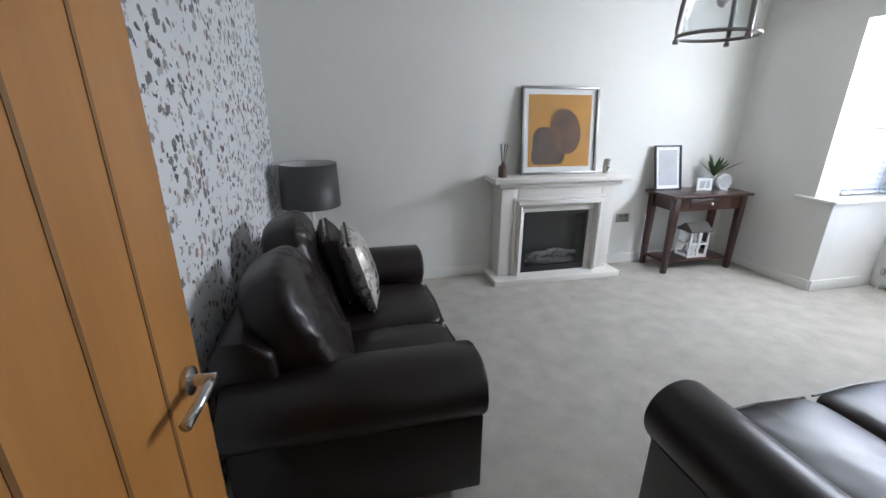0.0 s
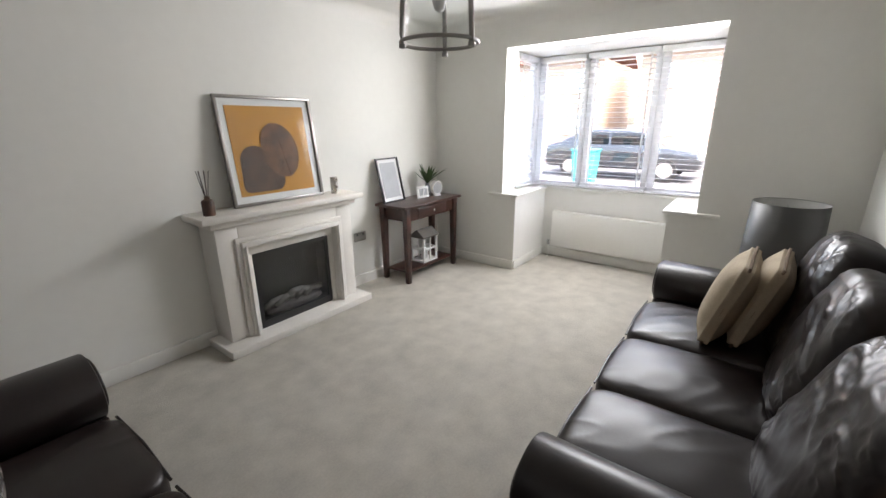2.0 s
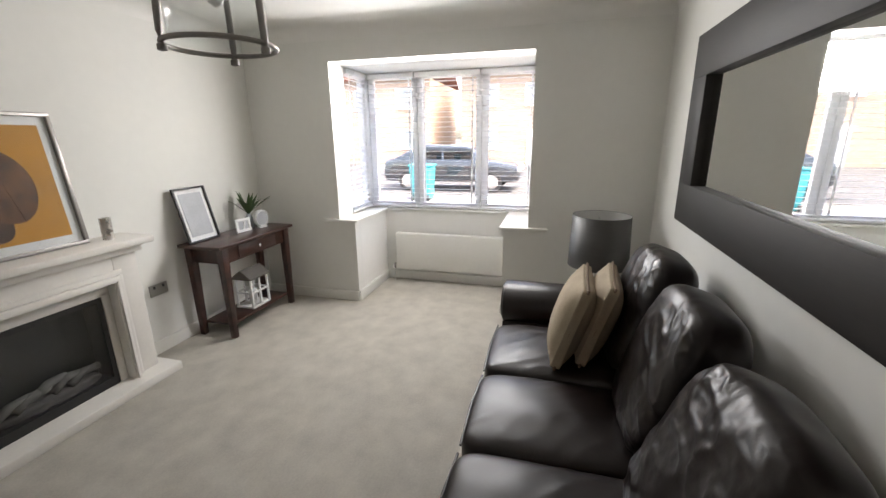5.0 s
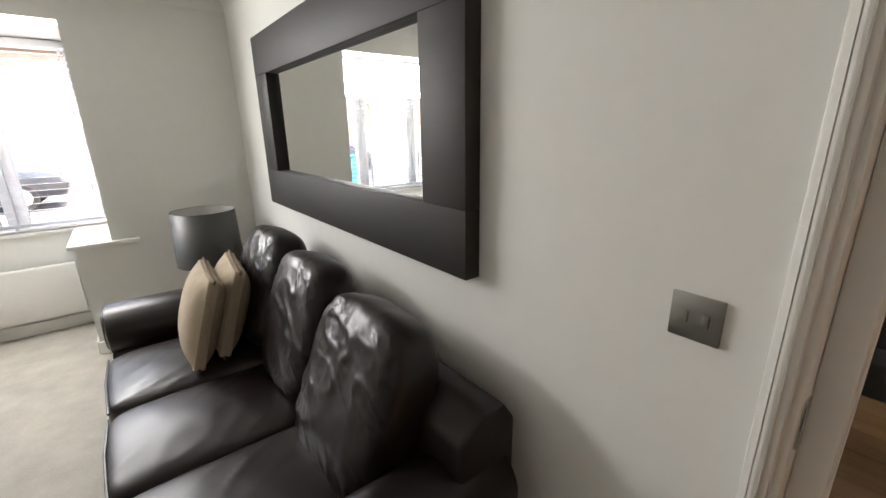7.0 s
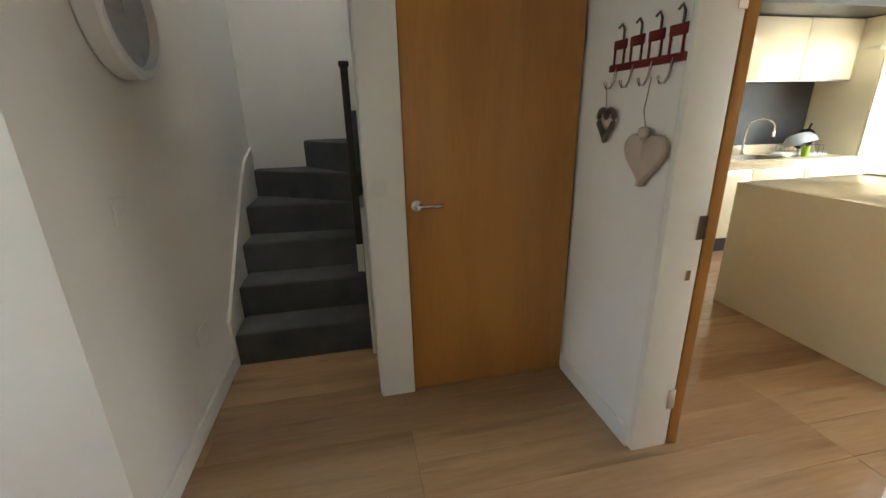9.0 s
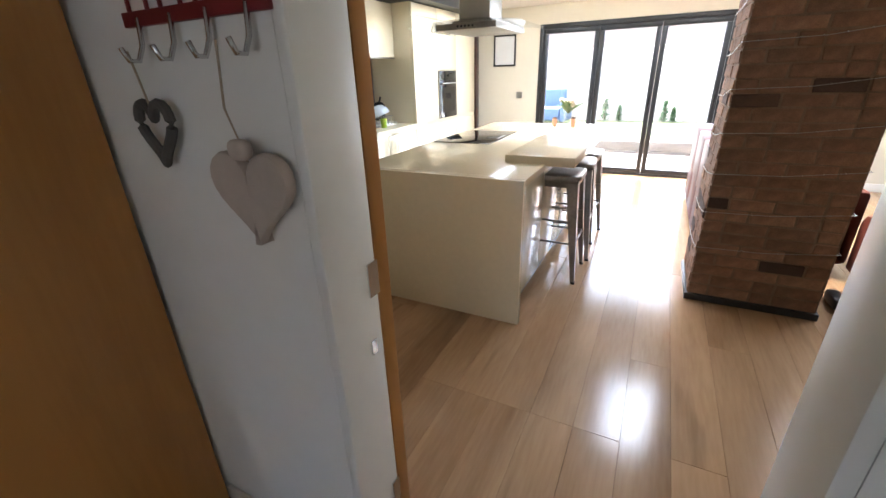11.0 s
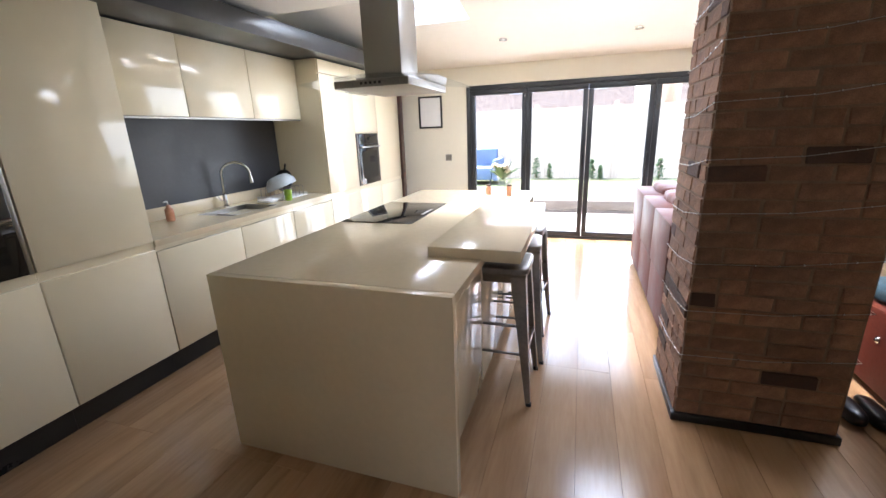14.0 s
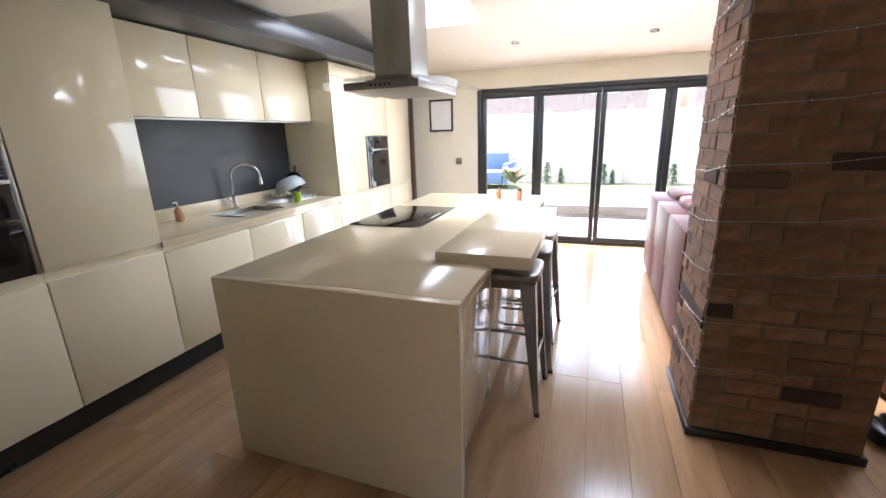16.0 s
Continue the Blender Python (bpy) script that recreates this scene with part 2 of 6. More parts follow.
MIRROR = material("mirror_silver", (0.88, 0.89, 0.88), 0.02, metal=1.0, tint=0.0, gloss_vary=0.0)
SHADE_GREY = material("grey_lampshade_fabric", (0.055, 0.053, 0.052), 0.42, tint=0.1, stretch=(1, 1, 8), scale=9, grain=0.2, grain_scale=500)
SHADE_IN = material("lampshade_lining", (0.5, 0.5, 0.48), 0.6)
LINEN = material("beige_cushion_fabric", (0.42, 0.345, 0.255), 0.9, tint=0.15, scale=8, grain=0.5, grain_scale=350, spec=0.2)
LINEN_DARK = material("taupe_cushion_fabric", (0.17, 0.12, 0.085), 0.9, tint=0.15, scale=8, grain=0.5, grain_scale=350, spec=0.2)
SEQUIN = material("silver_sequin_fabric", (0.62, 0.59, 0.55), 0.3, metal=0.8, tint=0.25, scale=24, grain=0.8, grain_scale=90, voronoi=True)
BROWN_CUSHION = material("brown_cushion_fabric", (0.05, 0.038, 0.033), 0.7, tint=0.2, grain=0.4, grain_scale=300)
BRICK = material("old_brick", (0.22, 0.118, 0.072), 0.88, tint=0.5, scale=14, grain=0.8, grain_scale=60, grain_depth=0.006, vary=0.2)
BRICK_BURNT = material("burnt_brick", (0.07, 0.038, 0.027), 0.85, tint=0.4, scale=14, grain=0.8, grain_scale=60, grain_depth=0.006, vary=0.3)
MORTAR = material("brick_mortar", (0.20, 0.13, 0.085), 0.95, tint=0.3, scale=10, grain=0.8, grain_scale=80, grain_depth=0.004)
RED_PAINT = material("red_painted_metal", (0.16, 0.012, 0.014), 0.4, tint=0.15)
GREY_PAINT = material("grey_painted_wood", (0.10, 0.09, 0.08), 0.7, tint=0.2)
BEIGE_FELT = material("beige_felt", (0.50, 0.42, 0.36), 0.9, tint=0.1, grain=0.4, grain_scale=250)
WHITE_CARD = material("white_print", (0.75, 0.75, 0.74), 0.5, tint=0.05, scale=6)
GREY_PRINT = material("grey_print", (0.42, 0.43, 0.45), 0.5, tint=0.15, scale=6)
ASH = material("ash_grey_log", (0.13, 0.125, 0.12), 0.9, tint=0.5, scale=20)
FUR = material("russet_print", (0.14, 0.065, 0.035), 0.6, tint=0.9, scale=16)
# grey-blue base colour carries the sky reflected in the panes
SKY_TONED_PANE = material("sky_toned_house_pane", (0.22, 0.25, 0.28), 0.12)
OCHRE = material("ochre_print", (0.52, 0.24, 0.035), 0.6, tint=0.15, scale=5)
UMBER = material("umber_print", (0.085, 0.045, 0.03), 0.6, tint=0.85, scale=11)
LEAF = material("leaf_green", (0.05, 0.10, 0.03), 0.5, tint=0.3, scale=10)
LEAF_PALE = material("striped_leaf", (0.11, 0.16, 0.07), 0.5, tint=0.3, scale=20)
PETAL = material("pale_petal", (0.6, 0.5, 0.42), 0.7)
TERRACOTTA = material("dark_plant_pot", (0.05, 0.045, 0.045), 0.6)
TEAL_THROW = material("teal_patterned_throw", (0.010, 0.034, 0.05), 0.95, tint=0.8, scale=11, grain=0.5, grain_scale=200)
LIME = material("lime_plastic", (0.25, 0.42, 0.03), 0.3)
CLEAR_PLASTIC = material("pale_grey_plastic", (0.45, 0.5, 0.53), 0.25)
SOAP = material("salmon_soap", (0.5, 0.25, 0.16), 0.3)
SCREEN = material("dark_screen", (0.004, 0.004, 0.005), 0.08, tint=0.1)
DRIVE = material("grey_block_paving", (0.15, 0.14, 0.13), 0.85, tint=0.2, scale=2, grain=0.5, grain_scale=60, grain_depth=0.004)
PATIO = material("pale_paving", (0.42, 0.39, 0.35), 0.85, tint=0.15, scale=2, grain=0.5, grain_scale=60, grain_depth=0.004)
SLEEPER = wood("grey_sleeper_timber", (0.13, 0.115, 0.10), (0.07, 0.06, 0.055), 0.8, "y", 7)
FENCE = wood("weathered_fence_timber", (0.56, 0.48, 0.38), (0.42, 0.34, 0.26), 0.85, "z", 7, vary=0.15)
LAWN = material("lawn_ground", (0.11, 0.13, 0.06), 0.95, tint=0.4, scale=5, grain=1.0, grain_scale=200, grain_depth=0.02)
ASPHALT = material("asphalt", (0.05, 0.05, 0.052), 0.9, tint=0.2, scale=2, grain=0.6, grain_scale=150, grain_depth=0.004)
HOUSE_BRICK = material("house_brick", (0.33, 0.24, 0.18), 0.9, tint=0.25, scale=5, grain=0.4, grain_scale=60)
ROOF = material("red_roof_tile", (0.20, 0.07, 0.045), 0.85, tint=0.25, scale=5, grain=0.7, grain_scale=40, grain_depth=0.01)
CAR_PAINT = material("dark_car_paint", (0.02, 0.022, 0.026), 0.2, tint=0.1, coat=0.8)
RUBBER = material("tyre_rubber", (0.012, 0.012, 0.012), 0.8)
BLUE_RATTAN = material("blue_outdoor_fabric", (0.09, 0.13, 0.21), 0.8, tint=0.2, scale=8)
TEAL_BIN = material("teal_bin_plastic", (0.02, 0.25, 0.28), 0.4)


# ---- building helpers ----
def part(name, bm, mat, parent=None, label="", smooth=False):
    """Links a bmesh as one mesh object."""
    me = bpy.data.meshes.new(name)
    bm.to_mesh(me)
    bm.free()
    me.materials.append(mat)
    me.shade_smooth()
    if not smooth:
        me.set_sharp_from_angle(angle=radians(38))
    ob = new(name, me)
    if parent:
        ob.parent = parent
    if label:
        ob["label"] = label
    return ob


def thing(name, x, y, z, label, category, group="", turn=0):
    ob = new(name)
    ob.empty_display_size = 0.1
    ob.matrix_world = pose(x, y, z, 0, 0, turn)
    return tagged(ob, label, category, group)


def structure(ob, label="", category=""):
    return tagged(ob, label, category, kind="structure")


def box(x0, x1, y0, y1, z0, z1, bevel=0.0, bm=None, seg=2):
    """A box, with rounded edges where asked."""
    one = bmesh.new()
    bmesh.ops.create_cube(one, size=1)
    for v in one.verts:
        v.co = ((x0 + x1) / 2 + v.co.x * (x1 - x0), (y0 + y1) / 2 + v.co.y * (y1 - y0), (z0 + z1) / 2 + v.co.z * (z1 - z0))
    if bevel:
        bmesh.ops.bevel(one, geom=one.edges[:], offset=bevel, segments=seg, affect="EDGES", profile=0.5)
    if bm is None:
        return one
    join(bm, one)
    return bm


def join(bm, other):
    me = bpy.data.meshes.new("joined")
    other.to_mesh(me)
    other.free()
    bm.from_mesh(me)
    bpy.data.meshes.remove(me)
    return bm


def boxes(*rows, bevel=0.0):
    bm = bmesh.new()
    for r in rows:
        box(*r, bevel=bevel, bm=bm)
    return bm


def moved(bm, m):
    bmesh.ops.transform(bm, matrix=m, verts=bm.verts[:])
    return bm


def lathe(profile, seg=32, m=None):
    """A turned shape from (radius, height) pairs."""
    bm = bmesh.new()
    rings = []
    for r, z in profile:
        if r < 1e-5:
            rings.append([bm.verts.new((0, 0, z))])
        else:
            rings.append([bm.verts.new((r * math.cos(2 * math.pi * i / seg), r * math.sin(2 * math.pi * i / seg), z)) for i in range(seg)])
    for a, b in zip(rings, rings[1:]):
        for i in range(seg):
            j = (i + 1) % seg
            if len(a) == 1 and len(b) > 1:
                bm.faces.new((a[0], b[i], b[j]))
            elif len(b) == 1 and len(a) > 1:
                bm.faces.new((a[i], b[0], a[j]))
            elif len(a) > 1:
                bm.faces.new((a[i], b[i], b[j], a[j]))
    bmesh.ops.recalc_face_normals(bm, faces=bm.faces[:])
    return moved(bm, m) if m else bm


def tube(points, r, seg=10, closed=False):
    """A round bar along a line of points."""
    bm = bmesh.new()
    pts = [Vector(p) for p in points]
    rings = []
    for i, p in enumerate(pts):
        a = pts[i - 1] if i or closed else p
        b = pts[(i + 1) % len(pts)] if i < len(pts) - 1 or closed else p
        d = (b - a).normalized()
        q = d.to_track_quat("Z", "Y")
        rings.append([bm.verts.new(p + q @ Vector((r * math.cos(2 * math.pi * k / seg), r * math.sin(2 * math.pi * k / seg), 0))) for k in range(seg)])
    pairs = list(zip(rings, rings[1:])) + ([(rings[-1], rings[0])] if closed else [])
    for a, b in pairs:
        for k in range(seg):
            bm.faces.new((a[k], a[(k + 1) % seg], b[(k + 1) % seg], b[k]))
    if not closed:
        bm.faces.new(rings[0][::-1])
        bm.faces.new(rings[-1])
    bmesh.ops.recalc_face_normals(bm, faces=bm.faces[:])
    return bm


def cushion(sx, sy, sz, e=4.0, seg=14, wrinkle=0.0, freq=6.0, seed=0.0, pinch=0.0):
    """A soft stuffed block, centred, with rounded edges, creases and pulled-in corners."""
    bm = bmesh.new()
    bmesh.ops.create_cube(bm, size=2)
    bmesh.ops.subdivide_edges(bm, edges=bm.edges[:], cuts=seg, use_grid_fill=True)
    for v in bm.verts:
        p = v.co.copy()
        k = (abs(p.x) ** e + abs(p.y) ** e + abs(p.z) ** e) ** (-1 / e)
        p *= k
        q = Vector((p.x * sx / 2, p.y * sy / 2, p.z * sz / 2))
        if wrinkle:
            s = noise.noise(Vector((q.x * freq + seed, q.y * freq * 0.6 - seed, q.z * freq))) + 0.5 * noise.noise(Vector((q.x * freq * 2.3, q.y * freq * 2.1 + seed, q.z * freq * 2.2)))
            q += p.normalized() * s * wrinkle
        if pinch:
            c = max(0, abs(p.x) + abs(p.z) - 1.2)
            q.y *= 1 - pinch * c
        v.co = q
    return bm


def prism(outline, x0, x1, bevel=0.0):
    """An outline of (y, z) pairs drawn out along x."""
    bm = bmesh.new()
    a = [bm.verts.new((x0, y, z)) for y, z in outline]
    b = [bm.verts.new((x1, y, z)) for y, z in outline]
    n = len(outline)
    bm.faces.new(a)
    bm.faces.new(b[::-1])
    for i in range(n):
        bm.faces.new((a[i], b[i], b[(i + 1) % n], a[(i + 1) % n]))
    bmesh.ops.recalc_face_normals(bm, faces=bm.faces[:])
    if bevel:
        bmesh.ops.bevel(bm, geom=[ed for ed in bm.edges if ed.calc_face_angle(0) > 0.6], offset=bevel, segments=2, affect="EDGES", profile=0.5)
    return bm


def cylinder(r, z0, z1, seg=24, x=0, y=0, r2=None):
    return lathe([(0, z0), (r, z0), (r if r2 is None else r2, z1), (0, z1)], seg, Matrix.Translation((x, y, 0)))


# ---- structure ----
def wall(name, mat, *rows, label="", parent=None):
    return structure(part(name, boxes(*rows), mat), label, "wall")


H = 2.38
wall("wall_north", PAINT_GREY, (0, 4.337, 3.38, 3.5, 0, H), label="pale grey painted living room wall")
wall("wall_west", PAPER, (-0.06, 0, -0.06, 3.5, 0, H), label="pale wallpaper with small dark scattered motifs")
wall("wall_west_back", PAINT_CREAM, (-0.12, -0.062, -0.06, 3.22, 0, 2.5), label="cream painted dining area wall")
wall("wall_east", PAINT_GREY, (4.337, 4.45, 2.551, 3.5, 0, H), (4.337, 4.45, -0.16, 0.853, 0, H), (4.337, 4.45, 2.40, 2.551, 0, 0.76),
     (4.337, 4.45, 0.853, 1.05, 0, 0.76), (4.337, 4.45, 0.853, 2.551, 2.12, H), label="pale grey wall round the bay opening")
wall("wall_bay", PAINT_WHITE, (4.45, 5.06, 2.40, 2.75, 0, 0.76), (4.45, 5.06, 0.66, 1.05, 0, 0.76), (5.06, 5.28, 0.66, 2.75, 0, 0.76),
     (4.342, 4.60, 2.553, 2.75, 0.785, 2.12), (4.342, 4.60, 0.66, 0.851, 0.785, 2.12), label="white painted bay under the window")
structure(part("ceiling_bay", box(4.451, 5.28, 0.66, 2.75, 2.122, 2.26), PAINT_WHITE), "white bay ceiling", "ceiling")
wall("wall_south", PAINT_GREY, (0.98, 4.45, -0.16, -0.06, 0, H), (0, 0.10, -0.16, -0.06, 0, H), (0.10, 0.98, -0.16, -0.06, 2.07, H), label="pale grey living room wall with the door opening")
structure(part("ceiling_living", box(-0.06, 4.45, -0.16, 3.5, H, 2.5), PAINT_WHITE), "white plaster ceiling", "ceiling")
structure(part("floor_carpet", box(0, 5.06, -0.11, 3.38, -0.1, 0.0), CARPET), "beige grey short pile carpet", "carpet")


def coving(name, length, m):
    r = 0.10
    out = [(0, 0), (0, -r)] + [(r - r * math.cos(a), -r + r * math.sin(a)) for a in [math.pi / 2 * k / 6 for k in range(1, 6)]] + [(r, 0)]
    out = [(y, z) for y, z in out]
    ob = structure(part(name, moved(prism(out, 0, length), m), PAINT_WHITE, smooth=False), "white plaster coving", "coving")
    return ob


coving("trim_coving_north", 4.337, pose(4.337, 3.379, H - 0.001, 0, 0, 180))
coving("trim_coving_south", 4.337, pose(0, -0.059, H - 0.001))
coving("trim_coving_east", 3.44, pose(4.336, -0.06, H - 0.001, 0, 0, 90))
coving("trim_coving_west", 3.44, pose(0.001, 3.38, H - 0.001, 0, 0, -90))


def skirting(name, x0, x1, y0, y1, h=0.095):
    return structure(part(name, box(x0, x1, y0, y1, 0, h, 0.004), GLOSS_WHITE), "white painted skirting board", "skirting")


skirting("baseboard_north", 0.02, 4.31, 3.362, 3.379)
skirting("baseboard_west", 0.001, 0.018, 0.0, 3.36)
skirting("baseboard_east", 4.319, 4.336, 2.40, 3.36)
skirting("baseboard_east_far", 4.319, 4.336, -0.05, 1.05)
skirting("baseboard_bay", 5.042, 5.059, 1.06, 2.39)
skirting("baseboard_bay_side", 4.34, 5.04, 2.382, 2.399)
skirting("baseboard_bay_far", 4.34, 5.04, 1.051, 1.068)
skirting("baseboard_south", 0.999, 4.31, -0.059, -0.042)

# bay window
bay = structure(new("window_1"), "white plastic bay window with blinds", "window")
part("window_sill", boxes((4.305, 5.04, 2.365, 2.70, 0.762, 0.787), (4.305, 5.04, 0.70, 1.085, 0.762, 0.787), (5.04, 5.26, 0.70, 2.70, 0.762, 0.787), bevel=0.005), GLOSS_WHITE, bay, "white painted window sill")


def window_frame(x0, x1, y0, y1, z0, z1, w=0.055):
    if x1 - x0 < y1 - y0:
        return boxes((x0, x1, y0, y1, z0, z0 + w), (x0, x1, y0, y1, z1 - w, z1), (x0, x1, y0, y0 + w, z0 + w, z1 - w), (x0, x1, y1 - w, y1, z0 + w, z1 - w), bevel=0.006)
    return boxes((x0, x1, y0, y1, z0, z0 + w), (x0, x1, y0, y1, z1 - w, z1), (x0, x0 + w, y0, y1, z0 + w, z1 - w), (x1 - w, x1, y0, y1, z0 + w, z1 - w), bevel=0.006)


def pane(bm, parent):
    ob = part("pane", bm, CLEAR, parent)
    ob.visible_shadow = False
    return ob


for y0, y1 in ((2.04, 2.56), (1.385, 2.035), (0.84, 1.38)):
    part("window_frame", window_frame(5.12, 5.18, y0, y1, 0.79, 2.118), PLASTIC_WHITE, bay)
    pane(box(5.146, 5.152, y0 + 0.05, y1 - 0.05, 0.84, 2.068), bay)
for y0, y1 in ((2.60, 2.66), (0.74, 0.80)):
    part("window_frame", window_frame(4.602, 5.115, y0, y1, 0.79, 2.118), PLASTIC_WHITE, bay)
    pane(box(4.65, 5.065, y0 + 0.026, y0 + 0.032, 0.84, 2.068), bay)
for y in (2.61, 0.79):
    part("corner_post", box(5.117, 5.2, y - 0.045, y + 0.045, 0.79, 2.118, 0.006), PLASTIC_WHITE, bay)

slat_meshes = {}


def blind(name, x, y, length, turn):
    b = thing(name, x, y, 0.0, "white venetian blind with open slats in the bay", "blind", "bay blinds", turn)
    part("head_rail", box(0, length, -0.028, 0.028, 2.065, 2.112, 0.004), PLASTIC_WHITE, b)
    part("bottom_rail", box(0, length, -0.026, 0.026, 0.80, 0.822, 0.006), PLASTIC_WHITE, b)
    key = round(length, 3)
    if key not in slat_meshes:
        me = bpy.data.meshes.new("slat")
        bm = box(0, length, -0.023, 0.023, -0.001, 0.001)
        bm.to_mesh(me)
        bm.free()
        me.materials.append(PLASTIC_WHITE)
        slat_meshes[key] = me
    for k in range(26):
        s = new("slat", slat_meshes[key])
        s.parent = b
        s.matrix_local = pose(0, 0, 0.85 + 0.047 * k, 3)
    for u in (0.12, 0.88):
        part("ladder_tape", box(length * u - 0.008, length * u + 0.008, -0.027, -0.0255, 0.822, 2.065), PLASTIC_WHITE, b)
    return b


blind("window_blind", 5.075, 2.055, 0.50, 90)
blind("window_blind", 5.075, 1.395, 0.64, 90)
blind("window_blind", 5.075, 0.85, 0.53, 90)
blind("window_blind", 4.62, 2.565, 0.42, 0)
blind("window_blind", 4.62, 0.835, 0.42, 0)


# doors
def architrave(name, rows):
    return structure(part(name, boxes(*rows, bevel=0.006), GLOSS_WHITE), "white painted door casing", "door casing")


architrave("trim_door_living", [(0.957, 0.998, -0.0575, -0.040, 0, 2.04), (0.97, 0.984, -0.0402, -0.034, 0, 2.04), (0.07, 0.135, -0.058, -0.043, 0, 2.04), (0.07, 1.02, -0.058, -0.043, 2.04, 2.11)])
architrave("trim_door_living_lining", [(0.944, 0.982, -0.162, -0.058, 0, 2.03), (0.896, 0.9445, -0.161, -0.112, 0, 2.03), (0.098, 0.15, -0.162, -0.058, 0, 2.03), (0.098, 0.982, -0.162, -0.058, 2.03, 2.072)])
architrave("trim_door_living_hall", [(0.893, 1.02, -0.178, -0.163, 0, 2.04), (0.06, 0.13, -0.178, -0.163, 0, 2.04), (0.06, 1.02, -0.178, -0.163, 2.04, 2.11)])
structure(part("trim_strike_plate", box(0.9395, 0.9445, -0.098, -0.068, 0.95, 1.04, 0.001), CHROME), "steel door strike plate", "strike plate")


def lever(parent, x, z, side, way):
    """A satin lever handle on a round rose."""
    h = part("handle", lathe([(0, 0), (0.026, 0), (0.026, 0.009), (0.011, 0.012), (0.011, 0.05), (0, 0.052)], 24, pose(x, side * 0.021, z, -90 * side)), CHROME, parent, "satin chrome lever handle", smooth=False)
    part("lever", tube([(x, side * 0.062, z), (x + way * 0.03, side * 0.064, z), (x + way * 0.12, side * 0.064, z)], 0.0095), CHROME, h, smooth=True)
    return h


def oak_door(name, x, y, turn, width=0.77, grooves=(), label="", handle_u=None, way=-1):
    """A flush oak leaf: hinge at the origin, leaf along local x, faces to local y."""
    d = structure(thing(name, x, y, 0.006, label, "door", turn=turn), label, "door")
    part("leaf", box(0, width, -0.02, 0.02, 0, 2.01, 0.003), OAK_DOOR, d)
    # no recess is cut: dark strips on both faces give the grooves' shade
    for u in grooves:
        for s in (-1, 1):
            part("groove", box(u - 0.004, u + 0.004, min(s * 0.0202, s * 0.0212), max(s * 0.0202, s * 0.0212), 0.02, 1.99), OAK_GROOVE_SHADE, d)
    u = width - 0.06 if handle_u is None else handle_u
    for s in (-1, 1):
        lever(d, u, 1.0, s, way)
    return d


living_door = oak_door("door_1", 0.155, -0.03, 86.5, 0.78, (0.13, 0.26, 0.39, 0.52, 0.65), "open oak door with vertical grooves and chrome handle")
for z in (0.25, 1.75):
    part("hinge", cylinder(0.008, z, z + 0.1, 12, -0.006, -0.02), CHROME, living_door)
kitchen_door = oak_door("door_2", -0.70, -1.205, 251, 0.77, (0.13, 0.26, 0.39, 0.52, 0.65), "oak kitchen door swung wide open with chrome handle")
cup_door = oak_door("door_3", -0.490, -1.865, 0, 0.84, (), "closed plain oak cupboard door with chrome lever", handle_u=0.79)

# hall
wall("wall_hall_north", PAINT_WHITE, (-0.67, -0.122, -0.16, -0.06, 0, H), (-0.12, 0.06, -0.165, -0.1605, 0, H), (1.02, 3.2, -0.165, -0.1605, 0, H), label="off-white hall wall")
wall("wall_lobby", PAINT_WHITE, (1.36, 3.3, -1.29, -1.19, 0, 2.6), (3.2, 3.3, -1.19, -0.165, 2.05, 2.6), (3.2, 3.3, -1.19, -0.92, 0, 2.05), (3.2, 3.3, -0.3, -0.165, 0, 2.05), (3.2, 3.3, -0.92, -0.3, 0, 1.1), label="off-white entrance lobby wall")
wall("wall_clock", PAINT_WHITE, (1.36, 1.46, -3.6, -1.2902, 0, 4.8), (1.3602, 1.46, -1.29, -1.19, 2.6, 2.7), label="off-white hall wall beside the stairs")
wall("wall_stair_back", PAINT_WHITE, (-0.57, 1.36, -3.6, -3.5, 0, 4.8), label="off-white wall behind the winding stairs")
wall("wall_cupboard", PAINT_WHITE, (0.36, 0.53, -2.62, -1.85, 0, H), (-0.505, 0.36, -1.93, -1.85, 2.04, H), (-0.505, 0.36, -2.7, -2.62, 0, H), label="off-white wall between stairs and cupboard")
wall("wall_hooks", PAINT_WHITE, (-0.67, -0.505, -1.93, -1.235, 0, 2.5), (-0.67, -0.505, -1.235, -0.33, 2.05, 2.5), (-0.67, -0.505, -0.33, -0.16, 0, 2.5), label="white hall wall with the coat hooks")
wall("wall_stair_upper", PAINT_WHITE, (-0.57, 1.36, -2.30, -2.20, H, 4.8), (-0.67, -0.57, -3.6, -2.2, H, 4.8), label="off-white upper stairwell wall")
structure(part("ceiling_hall", box(-0.67, 3.3, -2.30, -0.06, H + 0.001, 2.5), PAINT_WHITE), "white hall ceiling", "ceiling")
# unseen ceiling; the gap in it is added to let light down the stairs
structure(part("ceiling_stairwell", boxes((-0.67, 0.2, -3.6, -2.2, 4.8, 4.9), (1.0, 1.46, -3.6, -2.2, 4.8, 4.9), (0.2, 1.0, -3.6, -2.78, 4.8, 4.9), (0.2, 1.0, -2.5, -2.2, 4.8, 4.9)), PAINT_WHITE), "unseen white stairwell ceiling with an added light opening", "ceiling")
architrave("trim_cupboard", [(0.352, 0.525, -1.849, -1.822, 0, 2.05), (-0.504, 0.525, -1.849, -1.822, 2.05, 2.12)])
architrave("trim_kitchen_lining", [(-0.672, -0.503, -1.235, -1.205, 0, 2.02), (-0.672, -0.503, -0.36, -0.33, 0, 2.02), (-0.672, -0.503, -1.235, -0.33, 2.02, 2.052)])
